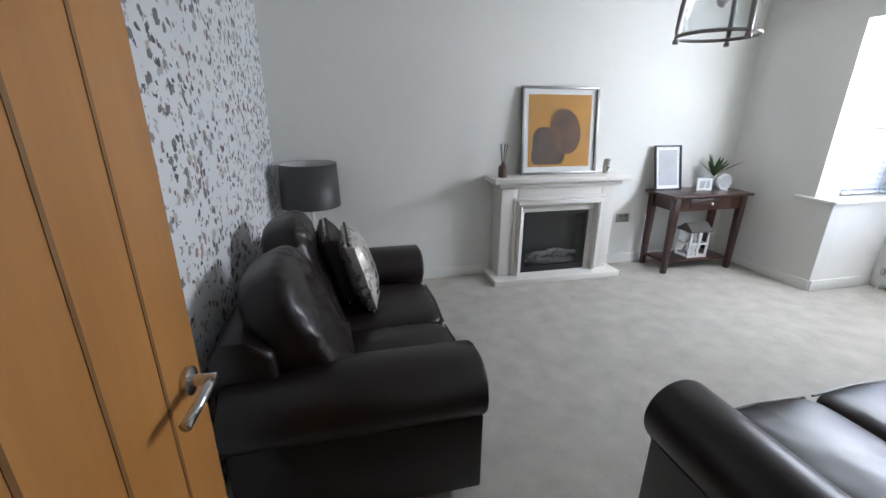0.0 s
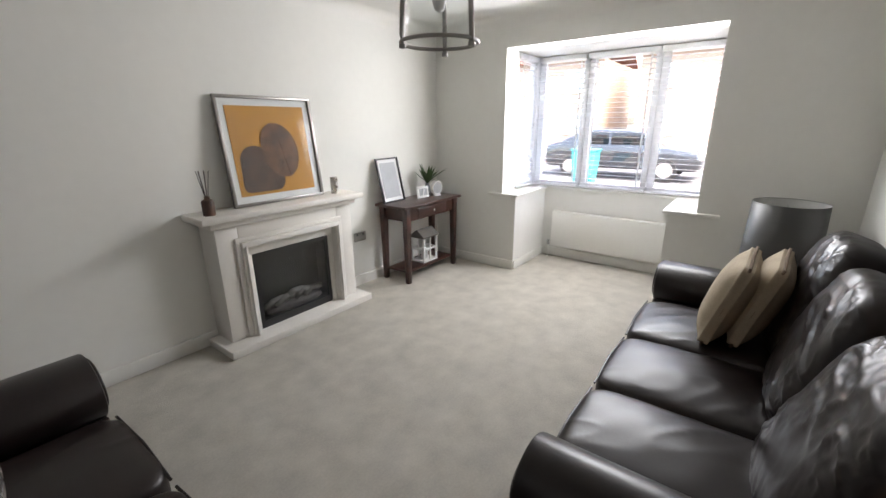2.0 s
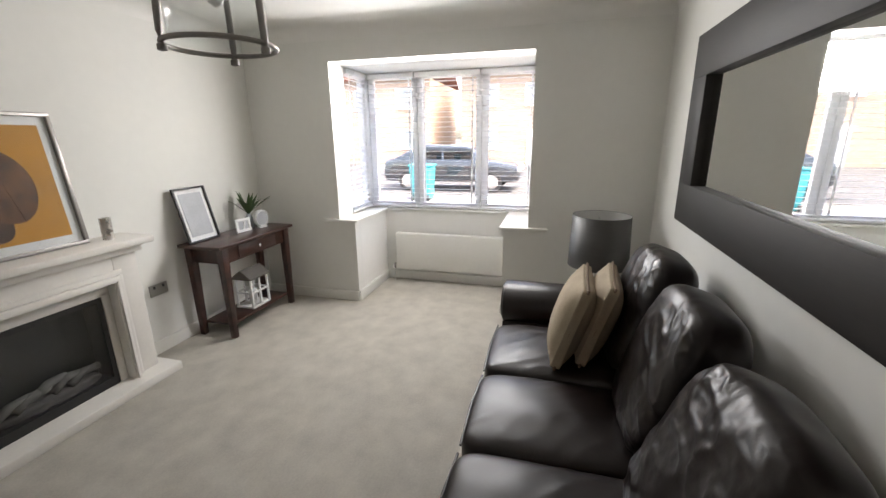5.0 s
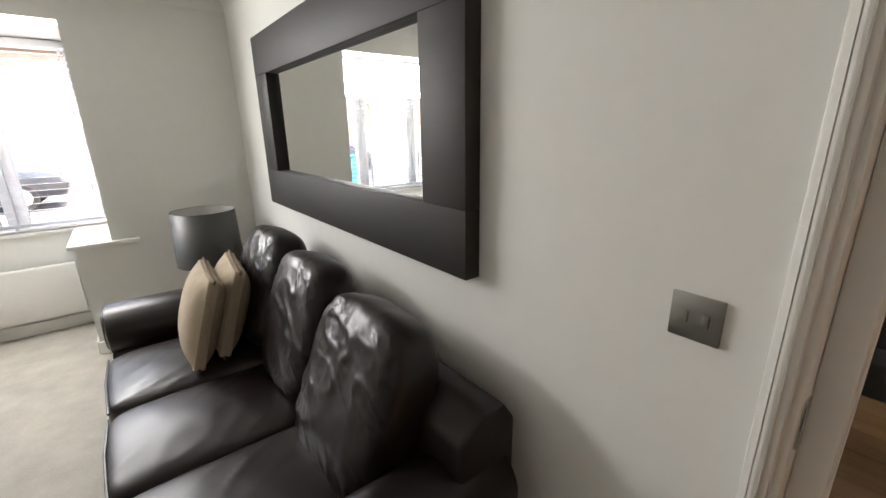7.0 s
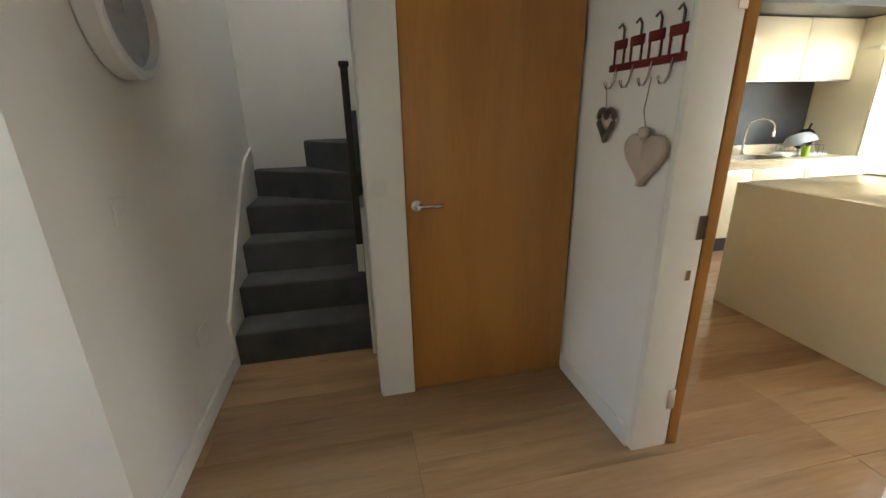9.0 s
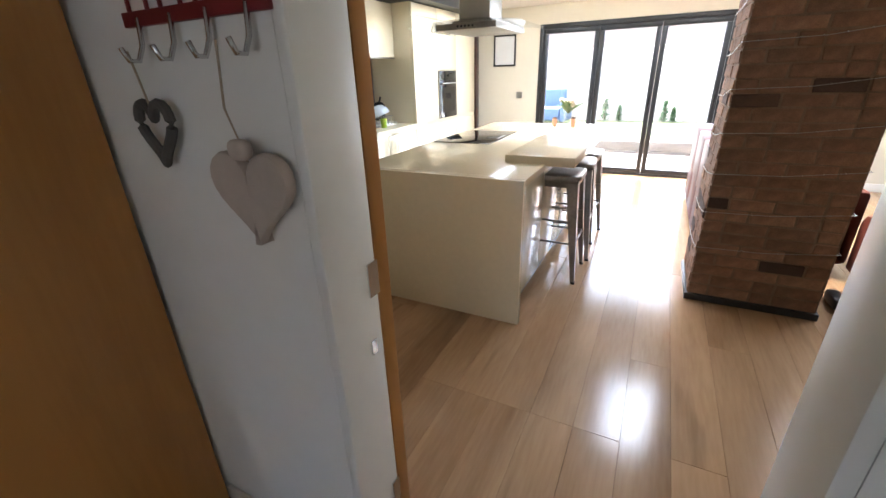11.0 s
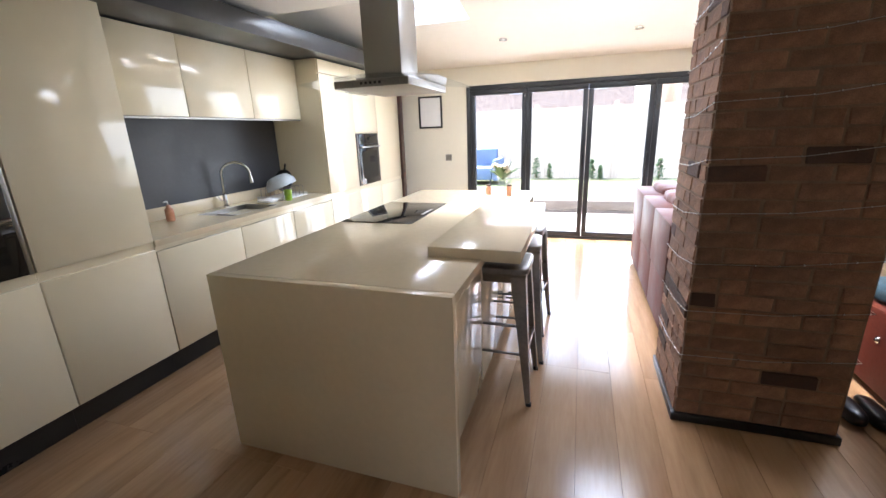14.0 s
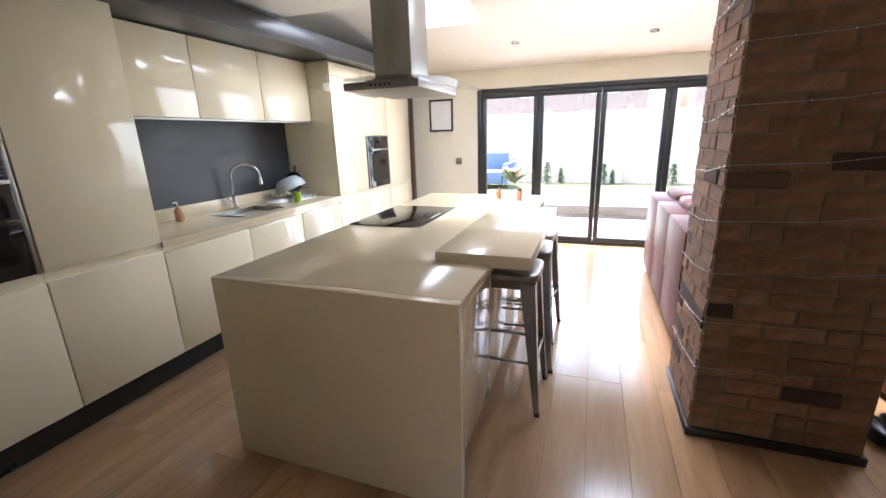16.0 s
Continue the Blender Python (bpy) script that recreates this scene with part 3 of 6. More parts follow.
structure(part("trim_hinges", boxes((-0.674, -0.635, -1.2045, -1.201, 0.95, 1.04), (-0.674, -0.64, -1.2045, -1.201, 0.20, 0.29), (-0.64, -0.62, -1.2045, -1.201, 0.79, 0.83), (-0.674, -0.64, -1.2045, -1.201, 1.70, 1.79)), CHROME), "steel door hinges", "hinge")
skirting("baseboard_hall", -0.504, -0.49, -1.84, -1.236)
skirting("baseboard_clock", 1.343, 1.359, -2.30, -1.205)
skirting("baseboard_lobby", 1.345, 3.19, -1.189, -1.173)
skirting("baseboard_hall_north", 1.03, 3.19, -0.182, -0.166)
# unseen opening, added so that daylight reaches the hall
front = structure(new("door_4"), "unseen glazed opening added beside the front door", "door")
part("frame", window_frame(3.22, 3.27, -0.92, -0.3, 1.1, 2.05, 0.06), GLOSS_WHITE, front)
pane(box(3.243, 3.249, -0.87, -0.35, 1.15, 2.0), front)

# stairs: three straight steps, then winders turning to the west
stairs = structure(new("stairs"), "narrow winding stairs in charcoal carpet", "stairs")
RISE = 0.206


def tread(outline, top):
    bm = bmesh.new()
    lo = [bm.verts.new((x, y, max(0, top - 0.42))) for x, y in outline]
    hi = [bm.verts.new((x, y, top)) for x, y in outline]
    n = len(outline)
    bm.faces.new(lo[::-1])
    bm.faces.new(hi)
    for i in range(n):
        bm.faces.new((lo[i], lo[(i + 1) % n], hi[(i + 1) % n], hi[i]))
    bmesh.ops.recalc_face_normals(bm, faces=bm.faces[:])
    bmesh.ops.bevel(bm, geom=[e for e in bm.edges if abs(e.verts[0].co.z - top) < 1e-6 and abs(e.verts[1].co.z - top) < 1e-6], offset=0.022, segments=3, affect="EDGES", profile=0.5)
    return bm


XL, XR = 1.338, 0.555
for k in range(3):
    y = -2.32 - 0.235 * k
    part("step", tread([(XR, y), (XR, y - 0.275), (XL, y - 0.275), (XL, y)], RISE * (k + 1)), STAIR_CARPET, stairs, smooth=False)
P = (0.60, -2.97)
part("step", tread([(XR, -2.97), (XR, -3.02), (XL, -3.47), (XL, -3.03)], RISE * 4), STAIR_CARPET, stairs)
part("step", tread([P, (XL, -3.44), (XL, -3.495), (0.93, -3.495)], RISE * 5), STAIR_CARPET, stairs)
part("step", tread([P, (0.96, -3.495), (0.48, -3.495)], RISE * 6), STAIR_CARPET, stairs)
part("step", tread([P, (0.50, -3.495), (0.10, -3.495), (0.10, -2.97)], RISE * 7), STAIR_CARPET, stairs)
for k in range(2):
    part("step", tread([(0.10 - 0.22 * k, -3.495), (-0.14 - 0.22 * k, -3.495), (-0.14 - 0.22 * k, -2.72), (0.10 - 0.22 * k, -2.72)], RISE * (8 + k)), STAIR_CARPET, stairs)
string = prism([(-2.30, 0.0), (-2.30, 0.30), (-3.03, 0.96), (-3.25, 1.12), (-3.495, 1.19), (-3.495, 0)], 1.340, 1.358)
structure(part("trim_stair_string", string, GLOSS_WHITE), "white painted stair string", "stair string")
structure(part("trim_stair_string_back", moved(prism([(0, 0.6), (0, 1.175), (0.72, 1.37), (1.9, 1.75), (1.9, 0.6)], 0, 0.010), pose(1.338, -3.486, 0, 0, 0, 90)), GLOSS_WHITE), "white painted stair string", "stair string")
structure(part("trim_stair_side", box(0.531, 0.553, -2.95, -2.25, 0, 0.78, 0.004), GLOSS_WHITE), "white painted stair side panel", "panel")
newel = thing("newel_post", 0.58, -2.66, 0, "dark stained wooden stair newel post with rail", "newel post")
part("post", box(-0.022, 0.022, -0.035, 0.035, 0.6, 1.68, 0.006), NEWEL, newel)
part("cap", box(-0.03, 0.03, -0.045, 0.045, 1.68, 1.71, 0.008), NEWEL, newel)
part("foot", box(-0.022, 0.022, -0.035, 0.035, 0.0, 0.6), GLOSS_WHITE, newel, "white painted foot")

# kitchen and family room shell
wall("wall_kitchen_south", PAINT_CREAM, (-6.62, -0.57, -3.96, -3.86, 0, 3.0), label="cream kitchen wall behind the units")
wall("wall_kitchen_east", PAINT_CREAM, (-0.67, -0.57, -3.86, -1.93, 0, 2.5), label="cream kitchen wall beside the door")
wall("wall_kitchen_west", PAINT_CREAM, (-6.62, -6.5, -3.86, -2.357, 0, 2.6), (-6.62, -6.5, 0.80, 3.22, 0, 2.6), (-6.62, -6.5, -2.357, 0.80, 2.058, 2.6), label="cream wall round the folding doors")
wall("wall_family_north", PAINT_CREAM, (-6.5, -0.12, 3.12, 3.22, 0, 3.0), label="cream wall behind the television")
structure(part("ceiling_kitchen", box(-3.75, -0.12, -3.86, 3.12, 2.40, 2.5), PAINT_WHITE), "white flat kitchen ceiling", "ceiling")
structure(part("ceiling_step", box(-3.75, -3.65, -3.86, 3.12, 2.5, 3.0), PAINT_WHITE), "white upstand at the ceiling edge", "ceiling")
SLOPE = 0.19


def roof_z(x):
    return 2.30 + SLOPE * (x + 6.5)


def sloped(x0, x1, y0, y1, bm):
    v = [bm.verts.new((x, y, roof_z(x) + d)) for d in (0, 0.16) for x, y in ((x0, y0), (x1, y0), (x1, y1), (x0, y1))]
    for f in ((3, 2, 1, 0), (4, 5, 6, 7), (0, 1, 5, 4), (1, 2, 6, 5), (2, 3, 7, 6), (3, 0, 4, 7)):
        bm.faces.new([v[i] for i in f])


bm = bmesh.new()
LIGHTS = ((-2.55, -1.96), (-0.76, 0.0), (1.35, 2.05))
SX0, SX1 = -5.18, -4.0
sloped(-6.62, SX0, -3.86, 3.12, bm)
sloped(SX1, -3.65, -3.86, 3.12, bm)
edges = [-3.86] + [e for p in LIGHTS for e in p] + [3.12]
for k in range(0, len(edges), 2):
    sloped(SX0, SX1, edges[k], edges[k + 1], bm)
structure(part("ceiling_vault", bm, PAINT_WHITE), "white sloping ceiling with roof lights", "ceiling")
for k, (y0, y1) in enumerate(LIGHTS):
    f = structure(new("window_%d" % (k + 3)), "roof light in the sloping ceiling", "roof light")
    m = pose(SX0, 0, roof_z(SX0) + 0.165, 0, -math.degrees(math.atan(SLOPE)))
    part("frame", moved(boxes((-0.05, 0.0, y0 - 0.05, y1 + 0.05, 0, 0.05), (1.2, 1.25, y0 - 0.05, y1 + 0.05, 0, 0.05), (0, 1.2, y0 - 0.05, y0, 0, 0.05), (0, 1.2, y1, y1 + 0.05, 0, 0.05)), m), GLOSS_WHITE, f)
    pane(moved(box(0, 1.2, y0, y1, 0.02, 0.026), m), f)
bulk = structure(part("trim_bulkhead", boxes((-6.2, -0.68, -3.855, -3.10, 2.20, 2.345), bevel=0.004), CHARCOAL), "charcoal painted boxed beam above the units", "beam")
structure(part("trim_dark_post", box(-6.30, -6.20, -3.855, -3.22, 0, 2.345, 0.004), MAHOGANY), "dark brown end panel", "panel")

# folding doors
bif = structure(new("door_5"), "anthracite aluminium glazed folding doors", "folding doors")
part("outer_frame", boxes((-6.6, -6.5, -2.355, -2.30, 0.0, 2.055), (-6.6, -6.5, 0.745, 0.798, 0.0, 2.055), (-6.6, -6.5, -2.30, 0.745, 1.995, 2.055), (-6.6, -6.5, -2.30, 0.745, -0.02, 0.03), bevel=0.004), ANTHRACITE, bif)
for k in range(4):
    y0 = -2.30 + 0.7612 * k
    y1 = y0 + 0.7612
    leaf = part("door_leaf", window_frame(-6.575, -6.51, y0 + 0.002, y1 - 0.002, 0.034, 1.992, 0.062), ANTHRACITE, bif)
    pane(box(-6.545, -6.537, y0 + 0.06, y1 - 0.06, 0.09, 1.935), leaf)
    part("pull", box(-6.509, -6.49, y1 - 0.045, y1 - 0.02, 0.95, 1.15, 0.004), BLACK, leaf)
skirting("baseboard_kitchen_west", -6.499, -6.484, 0.82, 3.1)
skirting("baseboard_kitchen_north", -6.48, -2.6, 3.104, 3.119)


# ---- living room ----
def arm_outline(w):
    c, r = w * 0.5, w * 0.5
    pts = [(0.05, 0.05), (w - 0.05, 0.05), (w - 0.05, 0.40)]
    for k in range(25):
        a = math.radians(-48 + 276 * k / 24)
        pts.append((c + r * math.cos(a), 0.49 + 0.125 * math.sin(a)))
    pts.append((0.05, 0.40))
    return pts


SWAP = Matrix(((0, 1, 0, 0), (1, 0, 0, 0), (0, 0, 1, 0), (0, 0, 0, 1)))


def sofa(name, m, width, depth, joints, arm, label, mat, seat_top=0.45, back_top=0.925, spill=None, inset=0.0):
    """A roll-arm sofa: local x along the seat, y from back to front."""
    s = thing(name, 0, 0, 0, label, "sofa")
    s.matrix_world = m
    part("base", boxes((arm * 0.5, width - arm * 0.5, 0.06, depth - 0.05, 0.06, 0.30), bevel=0.02), mat, s)
    part("back_frame", moved(prism([(0.02, 0.06), (0.02, 0.70), (0.06, 0.76), (0.14, 0.76), (0.22, 0.70), (0.26, 0.3), (0.26, 0.06)], arm * 0.4, width - arm * 0.4, 0.02), Matrix.Identity(4)), mat, s)
    whole = arm
    for x0, arm in ((inset, whole - inset), (width - whole, whole)):
        bm = prism(arm_outline(arm), 0.05, depth - 0.02, 0.012)
        moved(bm, SWAP)
        moved(bm, Matrix.Translation((x0, 0, 0)))
        bmesh.ops.recalc_face_normals(bm, faces=bm.faces[:])
        a = part("arm", bm, mat, s, smooth=False)
        ring = lathe([(0, 0), (arm * 0.36, 0), (arm * 0.40, 0.006), (arm * 0.36, 0.014), (0, 0.016)], 28, pose(x0 + arm * 0.5, depth - 0.022, 0.49, -90) @ Matrix.Diagonal((1, 0.8, 1, 1)))
        part("arm_front", ring, mat, a, smooth=True)
    for x in (0.12 + inset, width - 0.12):
        for y in (0.12, depth - 0.14):
            part("leg", cylinder(0.022, 0, 0.07, 14, x, y, 0.03), NEWEL, s)
    for k, (a, b) in enumerate(zip(joints, joints[1:])):
        w = b - a
        bm = cushion(w + 0.006, depth - 0.22, 0.22, 7, 40, 0.004, 5, k * 3.1)
        for v in bm.verts:
            if v.co.z > 0:
                v.co.z += 0.018 * math.cos(v.co.x / w * math.pi) * math.cos(v.co.y / (depth - 0.22) * math.pi)
                q = Vector((v.co.x * 9 + v.co.y * 5, k * 5.1, v.co.y * 3.5 - v.co.x * 2))
                v.co.z += 0.0045 * ((1 - abs(noise.noise(q))) ** 7 - 0.3) * max(0.0, min(1.0, 0.35 + 1.8 * noise.noise(Vector((v.co.x * 3, k * 3.7, v.co.y * 3)))))
        moved(bm, Matrix.Translation(((a + b) / 2, 0.22 + (depth - 0.22) / 2, seat_top - 0.11)))
        c = part("seat_cushion", bm, mat, s, smooth=True)
        part("piping", tube([(a + 0.02, depth - 0.012, seat_top - 0.03), ((a + b) / 2, depth - 0.004, seat_top - 0.025), (b - 0.02, depth - 0.012, seat_top - 0.03)], 0.005, 6), mat, c)
        lift = 0.02 * ((k * 7) % 3 - 1)
        side = (spill or {}).get(k, 0.0)
        wide = abs(side)
        bm = cushion(w + wide, 0.23, back_top - seat_top + 0.10, 4.0, 52, 0.005, 5.0, 11 + k * 5.7)
        for v in bm.verts:
            p = Vector((v.co.x * 5 + 1.5 * v.co.z, k * 4.3, v.co.z * 9 - 4 * v.co.x))
            patch = max(0.0, min(1.0, 0.55 + 1.6 * noise.noise(Vector((v.co.x * 4.2, 7 + k * 2.9, v.co.z * 4.2)))))
            fold = (1 - abs(noise.noise(p * 1.3))) ** 5 - 0.45
            fine = (1 - abs(noise.noise(p * 3.1 + Vector((3, 1, 2))))) ** 6 - 0.4
            v.co.x *= 1 - 0.07 * max(0, v.co.z) / 0.3
            v.co.y += patch * (0.011 * fold + 0.0045 * fine) * max(0, min(1, v.co.y * 14))
        moved(bm, pose((a + b) / 2 + side / 2, 0.255 + wide * 0.2, (seat_top + back_top) / 2 + 0.01 + lift - wide * 0.25, 18 + wide * 50))
        part("back_cushion", bm, mat, s, smooth=True)
    return s


sofa("three_seat_sofa", pose(1.36, -0.035, 0), 2.30, 0.985, (0.375, 0.85, 1.36, 1.91), 0.34, "dark brown leather three seat sofa under the mirror", LEATHER, spill={0: -0.07}, inset=0.085)
sofa("two_seat_sofa", pose(0.03, 2.66, 0, 0, 0, -90), 1.56, 0.95, (0.33, 0.85, 1.24), 0.33, "dark brown leather two seat sofa by the patterned wall", LEATHER, spill={1: 0.15})


def scatter(name, m, size, mat, label, group, back=None):
    c = thing(name, 0, 0, 0, label, "cushion", group)
    c.matrix_world = m
    bm = cushion(size, 0.17, size * 0.96, 12, 22, 0.004, 8, m.translation.x)
    for v in bm.verts:
        u, w = abs(v.co.x) / (size * 0.5), abs(v.co.z) / (size * 0.48)
        v.co.y *= max(0.10, (1 - min(1, u) ** 3) * (1 - min(1, w) ** 3)) ** 0.5
        v.co.x *= 1 - 0.06 * (1 - min(1, w) ** 2)
        v.co.z *= 1 - 0.06 * (1 - min(1, u) ** 2)
    part("front_cover", bm, mat, c, smooth=True)
    h = size / 2 - 0.012
    part("piping", tube([(-h, 0, -h), (0, 0.0, -h * 0.96), (h, 0, -h), (h * 0.96, 0, 0), (h, 0, h), (0, 0, h * 0.96), (-h, 0, h), (-h * 0.96, 0, 0)], 0.007, 6, True), back or mat, c)
    return c


scatter("scatter_cushion", pose(2.96, 0.545, 0.665, 17, 0, -3), 0.44, LINEN, "beige square cushion with brown edge on the sofa", "beige cushions", LINEN_DARK)
scatter("scatter_cushion", pose(3.0, 0.425, 0.67, 17, 0, -5), 0.44, LINEN, "beige square cushion with brown edge on the sofa", "beige cushions", LINEN_DARK)
scatter("sequin_cushion", pose(0.56, 2.12, 0.655, 16, 0, -88), 0.42, SEQUIN, "silver sequin cushion leaning on the small sofa", "sofa cushions", BROWN_CUSHION)
scatter("brown_cushion", pose(0.44, 2.25, 0.66, 15, 0, -86), 0.42, BROWN_CUSHION, "dark brown cushion leaning on the small sofa", "sofa cushions", SEQUIN)


def lamp(name, x, y, z0, z1, r, label, mat=SHADE_GREY):
    l = thing(name, x, y, 0, label, "lamp", "grey drum lamps")
    part("base", lathe([(0, 0), (0.13, 0), (0.13, 0.02), (0.03, 0.035), (0.02, 0.05), (0, 0.05)], 28), PEWTER, l)
    part("stem", cylinder(0.013, 0.05, z1 - 0.05, 14), GLOSS_WHITE, l)
    part("shade", lathe([(r * 1.04, z0), (r * 0.98, z1), (r * 0.97, z1), (r * 1.03, z0), (r * 1.04, z0)], 48), mat, l, "grey drum shade", smooth=True)
    part("shade_lining", lathe([(r * 1.025, z0 + 0.002), (r * 0.965, z1 - 0.002)], 48), SHADE_IN, l, "pale lining", smooth=True)
    part("shade_ring", boxes((-r * 0.96, r * 0.96, -0.003, 0.003, z1 - 0.05, z1 - 0.044), (-0.003, 0.003, -r * 0.96, r * 0.96, z1 - 0.05, z1 - 0.044)), CHROME, l)
    return l


lamp("floor_lamp", 3.99, 0.335, 0.615, 0.975, 0.198, "grey fabric drum lamp behind the sofa arm")
lamp("floor_lamp", 0.27, 3.13, 0.775, 1.085, 0.205, "satin grey drum lamp between sofa and wall")

# mirror
mir = thing("wall_mirror", 2.635, -0.059, 1.517, "large mirror in a wide black-brown wooden frame", "mirror")
W2, H2, FW = 0.938, 0.471, 0.205
part("frame_rail", box(-W2, W2, 0.0, 0.055, H2 - FW, H2, 0.003), WENGE, mir)
part("frame_rail", box(-W2, W2, 0.0, 0.055, -H2, -H2 + FW, 0.003), WENGE, mir)
part("frame_stile", box(-W2, -W2 + FW, 0.0, 0.0548, -H2 + FW, H2 - FW, 0.003), WENGE, mir)
part("frame_stile", box(W2 - FW, W2, 0.0, 0.0548, -H2 + FW, H2 - FW, 0.003), WENGE, mir)
part("mirror_glass", box(-W2 + FW, W2 - FW, 0.012, 0.018, -H2 + FW, H2 - FW), MIRROR, mir, "clear mirror glass")


def wall_plate(name, m, label, gangs, mat=PEWTER):
    s = thing(name, 0, 0, 0, label, "switch")
    s.matrix_world = m
    part("plate", box(-0.044, 0.044, 0, 0.008, -0.044, 0.044, 0.002), mat, s)
    for u in gangs:
        part("rocker", box(u - 0.006, u + 0.006, 0.008, 0.012, -0.012, 0.012, 0.001), mat, s)
    return s


wall_plate("light_switch", pose(1.113, -0.059, 1.13), "brushed steel light switch on the wall", (-0.018, 0.018), STEEL)
sock = thing("wall_socket", 3.15, 3.379, 0.465, "double power socket in brushed steel", "socket")
sock.matrix_world = pose(3.15, 3.379, 0.465, 0, 0, 180)
part("plate", box(-0.07, 0.07, 0, 0.009, -0.042, 0.042, 0.003), STEEL, sock)
for u in (-0.035, 0.035):
    part("rocker", box(u - 0.007, u + 0.007, 0.009, 0.013, 0.012, 0.032, 0.001), BLACK, sock)

# fireplace
fire = thing("fireplace", 2.335, 3.378, 0, "white fireplace surround with black electric fire", "fireplace")


def fb(name, rows, mat, parent=fire, bevel=0.006, label=""):
    return part(name, boxes(*rows, bevel=bevel), mat, parent, label)


fb("hearth", [(-0.612, 0.612, -0.338, 0.0, 0, 0.055)], STONE_WHITE)
fb("pilaster", [(-0.545, -0.40, -0.215, -0.001, 0.055, 0.845)], STONE_WHITE)
fb("pilaster", [(0.40, 0.545, -0.215, -0.001, 0.055, 0.845)], STONE_WHITE)
fb("frieze", [(-0.40, 0.40, -0.215, -0.001, 0.69, 0.845)], STONE_WHITE)
fb("moulding", [(-0.40, -0.362, -0.250, -0.05, 0.055, 0.69), (0.362, 0.40, -0.250, -0.05, 0.055, 0.69), (-0.40, 0.40, -0.250, -0.05, 0.69, 0.728)], STONE_WHITE)
fb("outer_bead", [(-0.432, -0.4005, -0.232, -0.2155, 0.055, 0.7285), (0.4005, 0.432, -0.232, -0.2155, 0.055, 0.7285), (-0.432, 0.432, -0.232, -0.2155, 0.7285, 0.76)], STONE_WHITE)
fb("inner_frame", [(-0.362, -0.315, -0.19, -0.05, 0.055, 0.64), (0.315, 0.362, -0.19, -0.05, 0.055, 0.64), (-0.362, 0.362, -0.19, -0.05, 0.618, 0.69)], STONE_WHITE)
for x in (-0.385, 0.372):
    fb("inner_bead", [(x, x + 0.013, -0.262, -0.2501, 0.055, 0.70)], STONE_WHITE, bevel=0.004)
fb("cornice", [(-0.575, 0.575, -0.245, -0.001, 0.845, 0.885)], STONE_WHITE)
fb("mantel_shelf", [(-0.635, 0.635, -0.285, -0.001, 0.885, 0.928)], STONE_WHITE, bevel=0.010)
stove = part("fire_box", boxes((-0.313, 0.313, -0.06, -0.01, 0.055, 0.615), (-0.313, -0.285, -0.185, -0.06, 0.055, 0.615), (0.285, 0.313, -0.185, -0.06, 0.055, 0.615), (-0.285, 0.285, -0.185, -0.06, 0.59, 0.615), (-0.285, 0.285, -0.185, -0.06, 0.055, 0.11)), BLACK, fire, "black electric fire")
part("glass_front", box(-0.285, 0.285, -0.178, -0.174, 0.11, 0.59), CLEAR, stove).visible_shadow = False
rng = random.Random(4)
for k in range(5):
    x = -0.17 + 0.085 * k
    part("log", tube([(x - 0.09, -0.13 + rng.uniform(-0.02, 0.02), 0.17), (x, -0.12, 0.20 + rng.uniform(0, 0.04)), (x + 0.09, -0.11, 0.18 + rng.uniform(0, 0.06))], 0.022, 8), ASH, stove, "grey imitation log", smooth=True)
part("ember_bed", cushion(0.5, 0.10, 0.07, 3, 8, 0.01, 30), TERRACOTTA, stove).location = (0, -0.12, 0.14)


def picture(name, m, w, h, fw, depth, frame_mat, print_mat, label, mount=0.0, mount_mat=WHITE_CARD):
    """A framed flat picture: local x across, z up, front towards local -y, foot at z 0."""
    p = thing(name, 0, 0, 0, label, "picture")
    p.matrix_world = m
    part("frame", boxes((-w / 2, w / 2, -depth, 0, 0, fw), (-w / 2, w / 2, -depth, 0, h - fw, h), (-w / 2, -w / 2 + fw, -depth, 0, fw, h - fw), (w / 2 - fw, w / 2, -depth, 0, fw, h - fw), bevel=0.002), frame_mat, p)
    part("mount", box(-w / 2 + fw, w / 2 - fw, -0.006, -0.002, fw, h - fw), mount_mat, p, "white mount board")
    g = fw + mount
    part("print", box(-w / 2 + g, w / 2 - g, -0.009, -0.0065, g, h - g), print_mat, p)
    return p


art = picture("mantel_picture", pose(2.352, 3.285, 0.928, -6.5), 0.715, 0.725, 0.020, 0.025, PEWTER, OCHRE, "square ochre and brown print in a pewter frame", 0.045)


def flat_shape(outline, y, soft):
    """A thin painted patch with rounded corners, lying on the print."""
    bm = prism([(x, z) for x, z in outline], y, y + 0.0012)
    bmesh.ops.bevel(bm, geom=[e for e in bm.edges if abs(e.verts[0].co.x - e.verts[1].co.x) > 1e-4], offset=soft, segments=4, affect="EDGES", profile=0.5)
    moved(bm, SWAP)
    bmesh.ops.recalc_face_normals(bm, faces=bm.faces[:])
    return bm


part("brown_shape", flat_shape([(-0.265, 0.085), (0.04, 0.085), (0.06, 0.20), (-0.02, 0.36), (-0.16, 0.41), (-0.25, 0.36)], -0.0112, 0.05), UMBER, art, "plain brown painted shape")
part("russet_shape", flat_shape([(-0.06, 0.24), (0.05, 0.155), (0.16, 0.19), (0.205, 0.33), (0.17, 0.47), (0.06, 0.56), (-0.06, 0.53), (-0.10, 0.40)], -0.0132, 0.06), FUR, art, "plain russet painted shape")
part("glazing", box(-0.335, 0.335, -0.0152, -0.0142, 0.022, 0.703), CLEAR, art).visible_shadow = False

